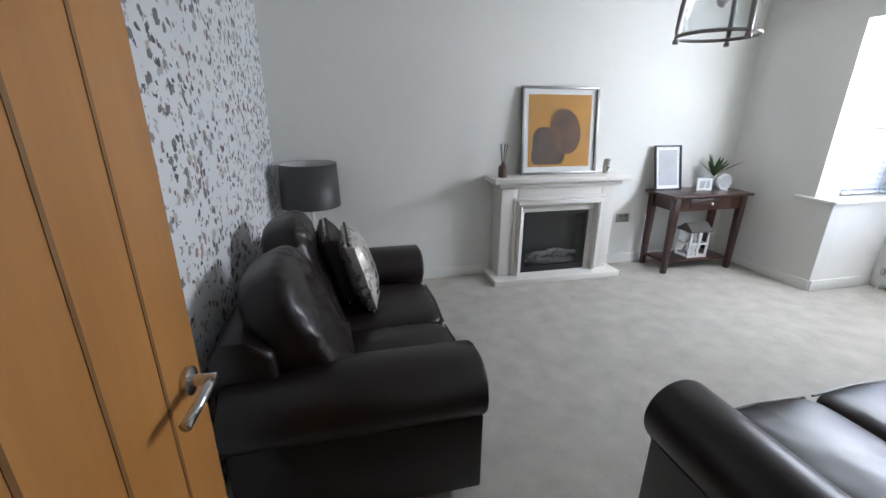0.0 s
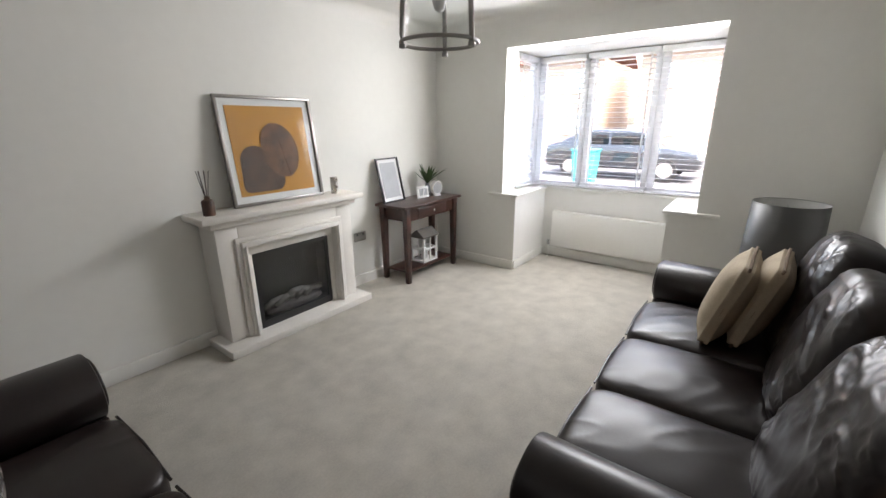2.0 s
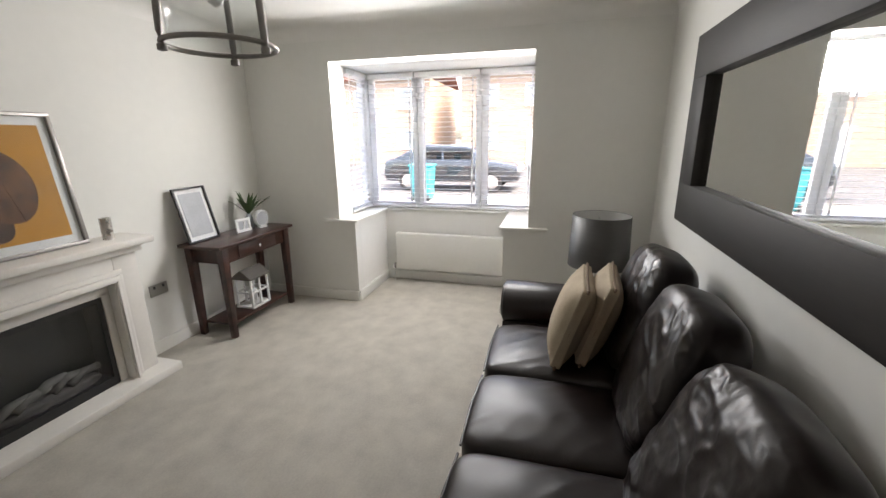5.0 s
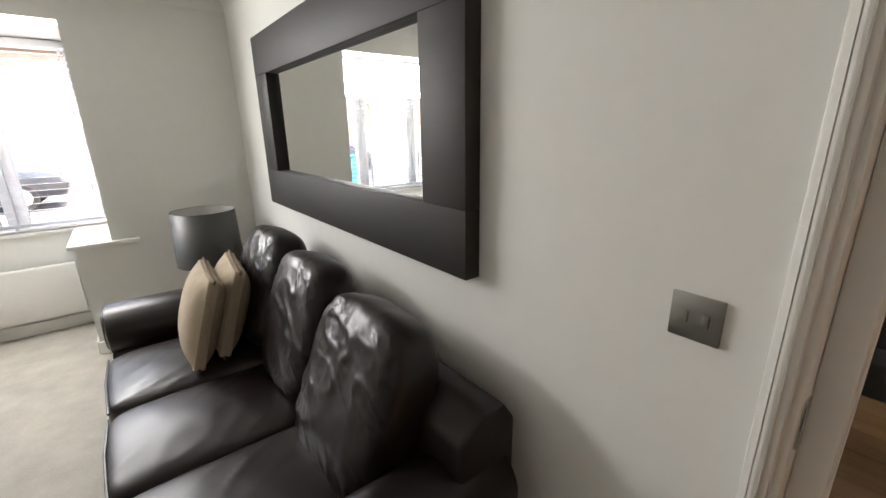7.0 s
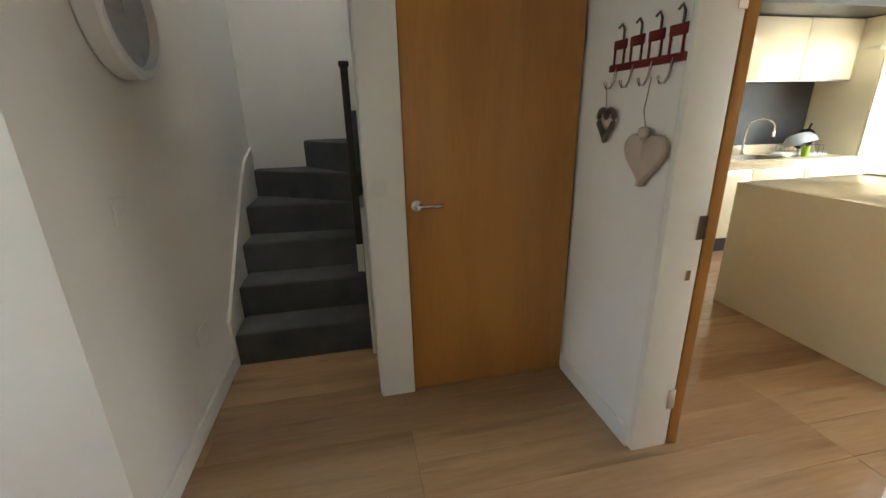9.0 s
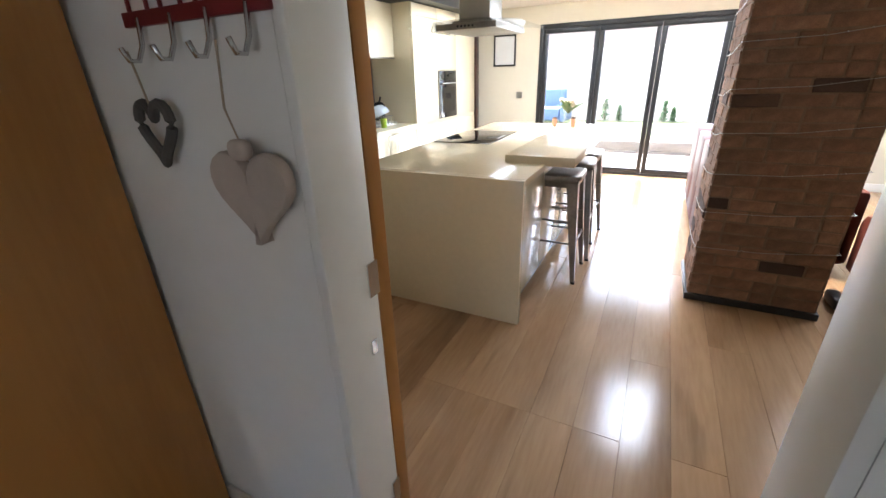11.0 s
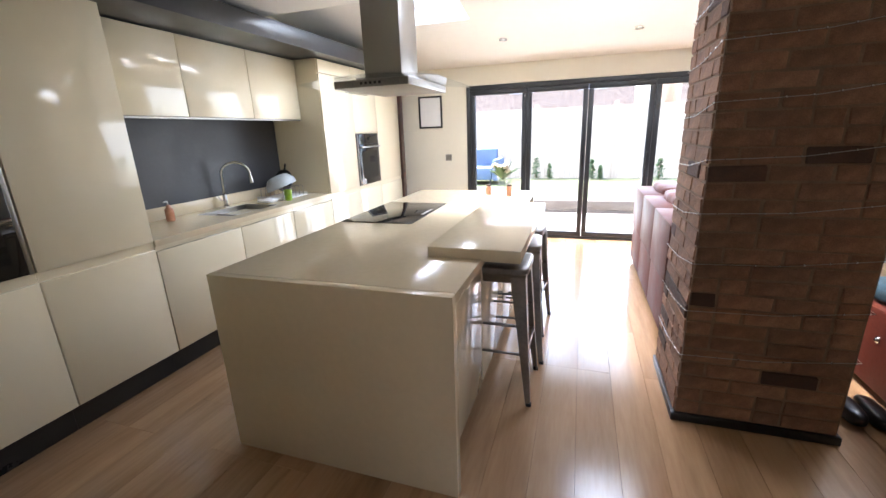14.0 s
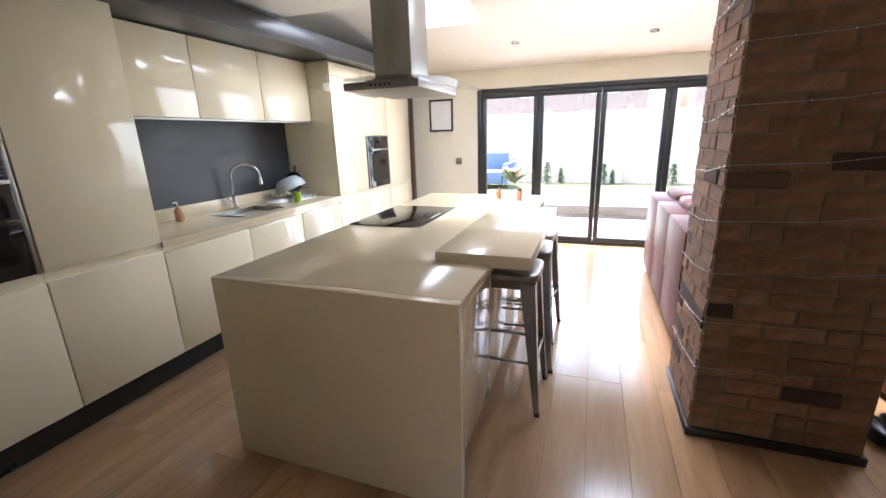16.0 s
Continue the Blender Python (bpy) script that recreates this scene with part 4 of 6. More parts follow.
dif = thing("reed_diffuser", 1.80, 3.20, 0.928, "brown glass reed diffuser on the mantel", "diffuser")
part("bottle", lathe([(0, 0), (0.034, 0), (0.036, 0.006), (0.036, 0.085), (0.03, 0.095), (0.016, 0.10), (0.016, 0.118), (0, 0.118)], 20), UMBER, dif, smooth=False)
for k in range(7):
    a = 2 * math.pi * k / 7
    part("reed", tube([(0.006 * math.cos(a), 0.006 * math.sin(a), 0.1), (0.035 * math.cos(a), 0.035 * math.sin(a), 0.27)], 0.0022, 5), NEWEL, dif)
tl = thing("tealight_holder", 2.80, 3.24, 0.928, "small silver patterned candle holder", "candle holder")
part("holder", lathe([(0, 0), (0.03, 0), (0.03, 0.13), (0.026, 0.13), (0.026, 0.02), (0, 0.02)], 20), SEQUIN, tl)

# console table
con = thing("console_table", 3.77, 3.16, 0, "dark red wooden console table with drawer and shelf", "console table")
part("tabletop", box(-0.44, 0.44, -0.195, 0.185, 0.725, 0.75, 0.006), MAHOGANY, con)
part("apron", boxes((-0.36, 0.36, -0.155, -0.135, 0.60, 0.725), (-0.36, 0.36, 0.135, 0.155, 0.60, 0.725), (-0.37, -0.35, -0.13, 0.13, 0.60, 0.725), (0.35, 0.37, -0.13, 0.13, 0.60, 0.725)), MAHOGANY, con)
dr = part("drawer_front", box(-0.22, 0.22, -0.163, -0.156, 0.615, 0.71, 0.002), MAHOGANY, con)
part("knob", lathe([(0, 0), (0.008, 0), (0.006, 0.012), (0.012, 0.02), (0, 0.026)], 14, pose(0, -0.163, 0.662, 90)), CHROME, dr, "small metal knob")
for sx in (-1, 1):
    for sy in (-1, 1):
        bm = box(sx * 0.365 - 0.031, sx * 0.365 + 0.031, sy * 0.145 - 0.029, sy * 0.145 + 0.029, 0, 0.725, 0.003)
        for v in bm.verts:
            k = 0.7 + 0.3 * min(1, v.co.z / 0.6)
            v.co.x = sx * 0.365 + (v.co.x - sx * 0.365) * k
            v.co.y = sy * 0.145 + (v.co.y - sy * 0.145) * k
        part("leg", bm, MAHOGANY, con)
part("shelf", box(-0.35, 0.35, -0.13, 0.13, 0.09, 0.112, 0.003), MAHOGANY, con)

picture("leaning_photo_frame", pose(3.50, 3.255, 0.75, -13), 0.29, 0.415, 0.014, 0.02, BLACK, GREY_PRINT, "black framed white print leaning on the wall", 0.03)
pf = thing("photo_frame", 3.83, 3.17, 0.75, "small white striped photo frame on the table", "photo frame", turn=-8)
part("frame", moved(boxes((-0.075, 0.075, -0.012, 0, 0, 0.022), (-0.075, 0.075, -0.012, 0, 0.09, 0.112), (-0.075, -0.05, -0.012, 0, 0.022, 0.09), (0.05, 0.075, -0.012, 0, 0.022, 0.09), bevel=0.002), pose(0, 0, 0, -8)), WHITE_CARD, pf)
part("photo", moved(box(-0.05, 0.05, -0.006, -0.002, 0.022, 0.09), pose(0, 0, 0, -8)), GREY_PRINT, pf)
part("strut", moved(box(-0.01, 0.01, 0.0, 0.004, 0, 0.09), pose(0, 0.002, 0, 14)), WHITE_CARD, pf)
ck = thing("mantel_clock", 4.02, 3.14, 0.75, "round pale table clock", "clock", turn=-10)
part("case", lathe([(0, -0.02), (0.07, -0.02), (0.075, -0.01), (0.075, 0.01), (0.066, 0.02), (0.06, 0.012), (0, 0.012)], 32, pose(0, 0, 0.082, 90)), WHITE_CARD, ck)
part("dial", lathe([(0, 0.0125), (0.058, 0.0125), (0.058, 0.0135), (0, 0.0135)], 32, pose(0, 0, 0.082, 90)), GREY_PRINT, ck, "pale grey dial")
part("foot", box(-0.04, 0.04, -0.02, 0.02, 0, 0.012, 0.003), WHITE_CARD, ck)


def leafy(name, x, y, z, label, n, length, width, mat, pot, droop=0.6, up=0.9, seed=1, cat="plant", base=0.0, spread=0.0):
    """A pot with many narrow arching leaves."""
    p = thing(name, x, y, z, label, cat)
    pot(p)
    r = random.Random(seed)
    for k in range(n):
        a, tilt = r.uniform(0, 2 * math.pi), r.uniform(0.25, 1.0)
        L = length * r.uniform(0.65, 1.1)
        start = base - r.random() * spread
        bm = bmesh.new()
        prev = None
        d = Vector((math.cos(a), math.sin(a), 0))
        side = Vector((-math.sin(a), math.cos(a), 0))
        for j in range(6):
            u = j / 5
            w = width * (math.sin(math.pi * min(1, u * 0.9 + 0.1)) + 0.05)
            c = d * (L * tilt * u) + Vector((0, 0, start + L * (up * u - droop * tilt * u * u)))
            row = [bm.verts.new(c - side * w), bm.verts.new(c + Vector((0, 0, -w * 0.3))), bm.verts.new(c + side * w)]
            if prev:
                for i in (0, 1):
                    bm.faces.new((prev[i], prev[i + 1], row[i + 1], row[i]))
            prev = row
        part("leaf", bm, mat, p, smooth=True)
    return p


def small_vase(p):
    part("vase", lathe([(0, 0), (0.03, 0), (0.042, 0.04), (0.03, 0.09), (0.018, 0.11), (0.02, 0.125), (0.014, 0.125), (0.012, 0.11), (0, 0.10)], 20), CLEAR_PLASTIC, p, "pale small vase", smooth=True)


leafy("vase_with_leaves", 3.99, 3.24, 0.75, "small green leaf sprig in a vase", 18, 0.21, 0.018, LEAF, small_vase, 0.3, 1.0, 3, base=0.12)
lan = thing("lantern", 3.80, 3.14, 0.112, "white wooden house shaped lantern on the shelf", "lantern")
part("base", box(-0.11, 0.11, -0.085, 0.085, 0, 0.018, 0.003), WHITE_CARD, lan)
part("roof", prism([(-0.095, 0.27), (0, 0.34), (0.095, 0.27), (0.095, 0.255), (-0.095, 0.255)], -0.12, 0.12), GREY_PAINT, lan, "grey lantern roof")
for x in (-0.10, 0.0, 0.10):
    for y in (-0.075, 0.075):
        part("post", box(x - 0.008, x + 0.008, y - 0.008, y + 0.008, 0.018, 0.255), WHITE_CARD, lan)
for y in (-0.075, 0.075):
    part("glazing_bar", box(-0.10, 0.10, y - 0.006, y + 0.006, 0.128, 0.142), WHITE_CARD, lan)
for x in (-0.10, 0.10):
    part("glazing_bar", box(x - 0.006, x + 0.006, -0.075, 0.075, 0.128, 0.142), WHITE_CARD, lan)
part("candle", cylinder(0.035, 0.018, 0.13, 18), WHITE_CARD, lan, "white candle")

# radiator under the bay
rad = thing("panel_radiator", 4.985, 1.69, 0.14, "white panel radiator under the bay window", "radiator")
part("front_panel", box(-0.028, -0.012, -0.565, 0.565, 0, 0.385, 0.006), GLOSS_WHITE, rad)
part("back_panel", box(0.02, 0.036, -0.565, 0.565, 0.01, 0.375, 0.006), GLOSS_WHITE, rad)
part("top_grille", boxes((-0.028, 0.036, -0.565, 0.565, 0.386, 0.392), bevel=0.002), GLOSS_WHITE, rad)
for y in (-0.6, 0.6):
    part("pipe", tube([(0, y, -0.139), (0, y, 0.03), (0, y * 0.93, 0.035)], 0.008, 10), GLOSS_WHITE, rad)
    part("valve", cylinder(0.016, 0.0, 0.055, 16, 0, y), CHROME, rad, "chrome valve")

# pendant
pen = thing("pendant_light", 2.21, 1.72, 1.79, "pewter lantern pendant with clear glass", "pendant light")
part("ring", tube([(0.165 * math.cos(a), 0.165 * math.sin(a), 0.0) for a in [2 * math.pi * k / 40 for k in range(40)]], 0.008, 8, True), PEWTER, pen, smooth=True)
for k in range(3):
    a = 2 * math.pi * k / 3 + 0.5
    c, s = math.cos(a), math.sin(a)
    pts = [(0.165 * c, 0.165 * s, -0.02), (0.165 * c, 0.165 * s, 0.02), (0.160 * c, 0.160 * s, 0.13), (0.135 * c, 0.135 * s, 0.26), (0.07 * c, 0.07 * s, 0.35), (0.01 * c, 0.01 * s, 0.37)]
    part("strap", tube(pts, 0.011, 8), PEWTER, pen, smooth=True)
    part("finial", lathe([(0, 0), (0.014, 0.004), (0.014, 0.02), (0, 0.026)], 12, pose(0.165 * c, 0.165 * s, -0.034)), PEWTER, pen)
part("glass_bell", lathe([(0.148, 0.01), (0.146, 0.12), (0.122, 0.25), (0.06, 0.34), (0.03, 0.355), (0.03, 0.352), (0.058, 0.337), (0.119, 0.249), (0.143, 0.12), (0.145, 0.01), (0.148, 0.01)], 40), CLEAR, pen, "clear glass bell", smooth=True).visible_shadow = False
part("lamp_holder", cylinder(0.02, 0.24, 0.36, 16), PEWTER, pen)
part("bulb", lathe([(0, 0.11), (0.022, 0.125), (0.03, 0.16), (0.02, 0.21), (0.013, 0.24), (0, 0.24)], 18), WHITE_CARD, pen, "unlit white bulb", smooth=True)
part("rod", cylinder(0.007, 0.36, 0.56, 10), PEWTER, pen)
part("ceiling_rose", lathe([(0, 0.555), (0.05, 0.56), (0.055, 0.59), (0, 0.59)], 24), PEWTER, pen)

# ---- hall ----
wc = thing("wall_clock", 1.358, -1.86, 1.76, "round pale wall clock in a deep drum case", "clock")
wc.matrix_world = pose(1.359, -1.80, 1.775, 0, -90)
part("case", lathe([(0, 0), (0.215, 0), (0.225, 0.01), (0.225, 0.07), (0.215, 0.08), (0.19, 0.08), (0.185, 0.045), (0, 0.045)], 48), WHITE_CARD, wc)
part("dial", lathe([(0, 0.046), (0.184, 0.046), (0.184, 0.049), (0, 0.049)], 48), GREY_PRINT, wc, "pale grey dial")
part("clock_hand", box(-0.006, 0.006, -0.02, 0.13, 0.052, 0.055), CLEAR_PLASTIC, wc)
part("clock_hand", box(-0.02, 0.09, -0.006, 0.006, 0.056, 0.059), CLEAR_PLASTIC, wc)
for k in range(12):
    part("hour_mark", moved(box(-0.005, 0.005, 0.145, 0.17, 0.0495, 0.051), pose(0, 0, 0, 0, 0, 30 * k)), CLEAR_PLASTIC, wc)

hk = thing("coat_hook_rack", -0.503, -1.43, 1.52, "red metal coat rack with four curved hooks", "coat rack")
part("lower_bar", box(0, 0.012, -0.205, 0.205, 0.035, 0.062, 0.002), RED_PAINT, hk)
for k in range(4):
    y = -0.155 + 0.103 * k
    part("plate", box(0, 0.006, y - 0.04, y + 0.04, 0.115, 0.15, 0.002), RED_PAINT, hk)
    part("upright", box(0.001, 0.007, y - 0.034, y - 0.028, 0.06, 0.118), RED_PAINT, hk)
    part("upright", box(0.001, 0.007, y + 0.026, y + 0.032, 0.06, 0.118), RED_PAINT, hk)
    part("top_curl", tube([(0.006, y + 0.02, 0.15), (0.006, y + 0.02, 0.185), (0.02, y + 0.025, 0.20), (0.03, y + 0.02, 0.185)], 0.005, 6), GREY_PAINT, hk, "dark iron curl")
    part("hook", tube([(0.01, y, 0.05), (0.016, y, 0.0), (0.03, y, -0.028), (0.048, y, -0.028), (0.058, y, -0.005)], 0.005, 8), CHROME, hk, "steel hook", smooth=True)


def heart_line(s, n=36):
    return [(s * 0.0625 * 16 * math.sin(t) ** 3 / 2, s * 0.0625 * (13 * math.cos(t) - 5 * math.cos(2 * t) - 2 * math.cos(3 * t) - math.cos(4 * t)) / 2) for t in [2 * math.pi * k / n for k in range(n)]]


h1 = thing("hanging_heart", -0.478, -1.60, 1.36, "small open grey wooden heart on string", "hanging heart", "hanging hearts")
part("heart", tube([(0, y * 0.95, z * 1.2) for y, z in heart_line(0.115)], 0.011, 8, True), GREY_PAINT, h1)
part("string", tube([(0, 0, 0.03), (0.02, 0.01, 0.15)], 0.0025, 5), LINEN, h1)
h2 = thing("hanging_heart", -0.478, -1.335, 1.245, "large padded beige felt heart on string", "hanging heart", "hanging hearts")
part("heart", prism([(y, z) for y, z in heart_line(0.215)], -0.016, 0.016, 0.01), BEIGE_FELT, h2)
part("string", tube([(0, 0, 0.06), (0.01, -0.02, 0.16), (0.02, 0.01, 0.27)], 0.0025, 5), LINEN, h2)
part("bow", cushion(0.03, 0.05, 0.04, 3, 6), BEIGE_FELT, h2, "beige felt bow").location = (0.012, 0, 0.085)
wall_plate("hall_switch", pose(1.359, -1.55, 1.12, 0, 0, 90), "white light switch in the hall", (0.0,), GLOSS_WHITE)
hs = thing("hall_socket", 1.359, -1.95, 0.40, "white hall power socket", "socket")
hs.matrix_world = pose(1.359, -1.95, 0.42, 0, 0, 90)
part("plate", box(-0.07, 0.07, 0, 0.009, -0.042, 0.042, 0.003), GLOSS_WHITE, hs)


# ---- kitchen ----
FY = -3.25          # plane of the cabinet fronts
BY = -3.85          # back wall


def door_front(parent, x0, x1, z0, z1, y=FY, name="cabinet_door"):
    return part(name, box(x0 + 0.0025, x1 - 0.0025, y - 0.020, y, z0 + 0.002, z1 - 0.002, 0.0025), GLOSS_CREAM, parent)


def base_unit(x0, x1, fronts):
    u = thing("base_cabinet", 0, 0, 0, "cream high gloss handleless base cabinet", "cabinet", "base cabinets")
    part("body", box(x0, x1, BY + 0.01, FY - 0.022, 0.16, 0.868), GLOSS_CREAM, u)
    part("plinth", box(x0, x1, FY - 0.095, FY - 0.08, 0, 0.16), CHARCOAL, u, "dark recessed plinth")
    part("handle_channel", box(x0, x1, FY - 0.022, FY - 0.008, 0.842, 0.868), GLOSS_CREAM, u)
    for a, b in fronts:
        door_front(u, x0, x1, a, b)
    return u


def tall_unit(x0, x1, fronts, label="cream high gloss tall cabinet"):
    u = thing("tall_cabinet", 0, 0, 0, label, "cabinet", "tall cabinets")
    part("body", box(x0, x1, BY + 0.01, FY - 0.022, 0.16, 2.195), GLOSS_CREAM, u)
    part("plinth", box(x0, x1, FY - 0.095, FY - 0.08, 0, 0.16), CHARCOAL, u, "dark recessed plinth")
    part("handle_channel", box(x0, x1, FY - 0.022, FY - 0.012, 0.85, 0.905), GLOSS_CREAM, u)
    for a, b in fronts:
        door_front(u, x0, x1, a, b)
    return u


tall_unit(-1.30, -0.70, ((0.165, 0.855), (0.90, 2.19)))
tall_unit(-1.895, -1.302, ((0.165, 0.855), (1.515, 2.19)), "cream tall cabinet housing an oven")
tall_unit(-2.48, -1.897, ((0.165, 0.855), (0.90, 2.19)))
for x0, x1 in ((-3.16, -2.482), (-3.78, -3.162), (-4.40, -3.782)):
    base_unit(x0, x1, ((0.165, 0.838),))
for x0, x1 in ((-5.0, -4.402), (-6.2, -5.552)):
    tall_unit(x0, x1, ((0.165, 0.855), (0.90, 2.06), (2.065, 2.19)))
tall_unit(-5.55, -5.002, ((0.165, 0.855), (1.50, 2.06), (2.065, 2.19)), "cream tall cabinet housing a second oven")


def oven(x0, x1, z0, z1):
    o = thing("built_in_oven", (x0 + x1) / 2, FY, z0, "black glass built in oven with steel trim", "oven", "ovens")
    w, h = (x1 - x0) / 2, z1 - z0
    part("carcass", box(-w, w, -0.021, -0.002, 0, h), BLACK, o)
    for a in (-w, w - 0.018):
        part("trim", box(a, a + 0.018, -0.001, 0.008, 0, h, 0.002), STEEL, o)
    part("control_panel", box(-w + 0.019, w - 0.019, -0.001, 0.008, h - 0.115, h - 0.004, 0.002), BLACK_GLASS, o)
    d = part("oven_door", box(-w + 0.019, w - 0.019, -0.001, 0.012, 0.004, h - 0.12, 0.003), BLACK_GLASS, o)
    part("handle", boxes((-w + 0.03, w - 0.03, 0.035, 0.05, h - 0.16, h - 0.142), (-w + 0.05, -w + 0.065, 0.0121, 0.036, h - 0.158, h - 0.144), (w - 0.065, w - 0.05, 0.0121, 0.036, h - 0.158, h - 0.144), bevel=0.002), STEEL, d, "steel bar handle")
    part("dial", lathe([(0, 0), (0.018, 0), (0.016, 0.016), (0, 0.018)], 18, pose(0.0, 0.008, h - 0.06, -90)), BLACK_GLASS, o)
    part("window", box(-w + 0.07, w - 0.07, 0.0122, 0.0135, 0.07, h - 0.2), BLACK_GLASS, d)
    return o


oven(-1.885, -1.312, 0.905, 1.49)
oven(-5.535, -5.017, 0.905, 1.49)

for k in range(3):
    x1 = -2.484 - 0.638 * k
    u = thing("wall_cabinet", 0, 0, 0, "cream high gloss wall cabinet over the sink", "cabinet", "wall cabinets")
    part("body", box(x1 - 0.636, x1, BY + 0.005, -3.522, 1.66, 2.195), GLOSS_CREAM, u)
    door_front(u, x1 - 0.636, x1, 1.645, 2.19, -3.50)
lightrail = structure(part("trim_light_rail", box(-4.398, -2.484, -3.54, -3.505, 1.632, 1.644), STEEL), "slim steel rail under the wall cabinets", "rail")

top = thing("worktop", -3.44, -3.53, 0.87, "pale quartz worktop along the wall", "worktop")
SINK = (-3.72, -3.20, -3.72, -3.36)
x0, x1, y0, y1 = (v - c for v, c in zip(SINK, (-3.44, -3.44, -3.53, -3.53)))
part("slab", boxes((-0.957, x0, -0.32, 0.283, 0, 0.04), (x1, 0.957, -0.32, 0.283, 0, 0.04), (x0, x1, -0.32, y0, 0, 0.04), (x0, x1, y1, 0.283, 0, 0.04)), QUARTZ, top)
part("upstand", box(-0.957, 0.957, -0.319, -0.302, 0.0405, 0.135, 0.002), QUARTZ, top)
part("drainer_groove", boxes(*[(x0 - 0.38, x0 - 0.06, y0 + 0.05 + 0.05 * k, y0 + 0.056 + 0.05 * k, 0.0402, 0.0412) for k in range(5)]), QUARTZ, top)
snk = thing("sink", -3.46, -3.54, 0.72, "stainless steel undermount kitchen sink", "sink")
part("bowl", boxes((-0.256, 0.256, -0.176, 0.176, 0.0, 0.006), (-0.26, -0.254, -0.18, 0.18, 0.0, 0.19), (0.254, 0.26, -0.18, 0.18, 0.0, 0.19), (-0.254, 0.254, -0.18, -0.174, 0.0, 0.19), (-0.254, 0.254, 0.174, 0.18, 0.0, 0.19), (0.06, 0.07, -0.174, 0.174, 0.006, 0.16)), STEEL, snk)
part("drain", lathe([(0, 0.007), (0.04, 0.007), (0.04, 0.010), (0, 0.010)], 20, Matrix.Translation((-0.1, 0, 0))), CHROME, snk)
tap = thing("kitchen_tap", -3.55, -3.765, 0.91, "chrome swan neck kitchen tap", "tap")
part("body", lathe([(0, 0), (0.027, 0), (0.027, 0.01), (0.018, 0.02), (0.018, 0.10), (0.012, 0.11), (0, 0.11)], 20), CHROME, tap)
part("spout", tube([(0, 0, 0.1), (0, 0, 0.28)] + [(0.0 - 0.06 + 0.06 * math.cos(a), 0.10 - 0.10 * math.cos(a), 0.28 + 0.10 * math.sin(a)) for a in [math.pi * k / 10 for k in range(1, 11)]] + [(-0.12, 0.2, 0.255)], 0.011, 10), CHROME, tap, smooth=True)
part("spray_head", lathe([(0, 0), (0.02, 0), (0.016, 0.06), (0, 0.06)], 16, pose(-0.12, 0.2, 0.20)), CHROME, tap)
part("lever", tube([(0.018, 0, 0.06), (0.05, 0, 0.07), (0.075, 0.0, 0.11)], 0.006, 8), CHROME, tap)
structure(part("trim_splashback", box(-4.40, -2.482, BY - 0.006, BY + 0.008, 0.91, 1.66), SLATE), "dark slate grey splashback", "splashback")

soap = thing("soap_bottle", -2.98, -3.72, 0.91, "salmon pink soap bottle on the worktop", "soap bottle")
part("bottle", lathe([(0, 0), (0.028, 0), (0.03, 0.008), (0.03, 0.085), (0.014, 0.105), (0.012, 0.12), (0, 0.12)], 18), SOAP, soap, smooth=False)
part("pump", tube([(0, 0, 0.12), (0, 0, 0.145), (0.03, 0.0, 0.145)], 0.005, 8), WHITE_CARD, soap)
rk = thing("dish_rack", -4.12, -3.62, 0.91, "pale dish rack with clear bowl and dishes", "dish rack")
part("tray", boxes((-0.19, 0.19, -0.15, 0.15, 0, 0.012), (-0.19, -0.18, -0.15, 0.15, 0.012, 0.03), (0.18, 0.19, -0.15, 0.15, 0.012, 0.03), bevel=0.003), WHITE_CARD, rk)
for k in range(6):
    x = -0.15 + 0.06 * k
    part("wire", tube([(x, -0.13, 0.012), (x, -0.13, 0.10), (x, 0.13, 0.10), (x, 0.13, 0.012)], 0.003, 6), STEEL, rk)
bowl = thing("clear_bowl", -4.10, -3.60, 1.015, "clear plastic bowl upturned on the rack", "bowl")
part("bowl", lathe([(0.15, 0), (0.14, 0.05), (0.10, 0.10), (0.06, 0.115), (0, 0.118)], 28, pose(0, 0, 0, 18, 10)), CLEAR_PLASTIC, bowl, smooth=True)
pan = thing("black_pan", -4.26, -3.68, 0.925, "black pan standing in the rack", "pan")
part("pan", lathe([(0, 0), (0.09, 0.0), (0.11, 0.03), (0.105, 0.03), (0.085, 0.006), (0, 0.006)], 28, pose(0, 0, 0.13, 0, 75)), BLACK, pan)
part("handle", tube([(0.0, 0.0, 0.23), (0.01, 0.03, 0.30)], 0.01, 8), BLACK, pan)
cup = thing("green_cup", -3.95, -3.42, 0.91, "lime green plastic beaker", "cup")
part("beaker", lathe([(0, 0), (0.032, 0), (0.037, 0.10), (0.034, 0.10), (0.03, 0.006), (0, 0.006)], 22), LIME, cup)
cloth = thing("dish_cloth", -3.86, -3.56, 0.91, "folded white cloth on the drainer", "cloth")
part("fold", cushion(0.22, 0.16, 0.03, 4, 8, 0.006, 12), WHITE_CARD, cloth, smooth=True).location = (0, 0, 0.016)

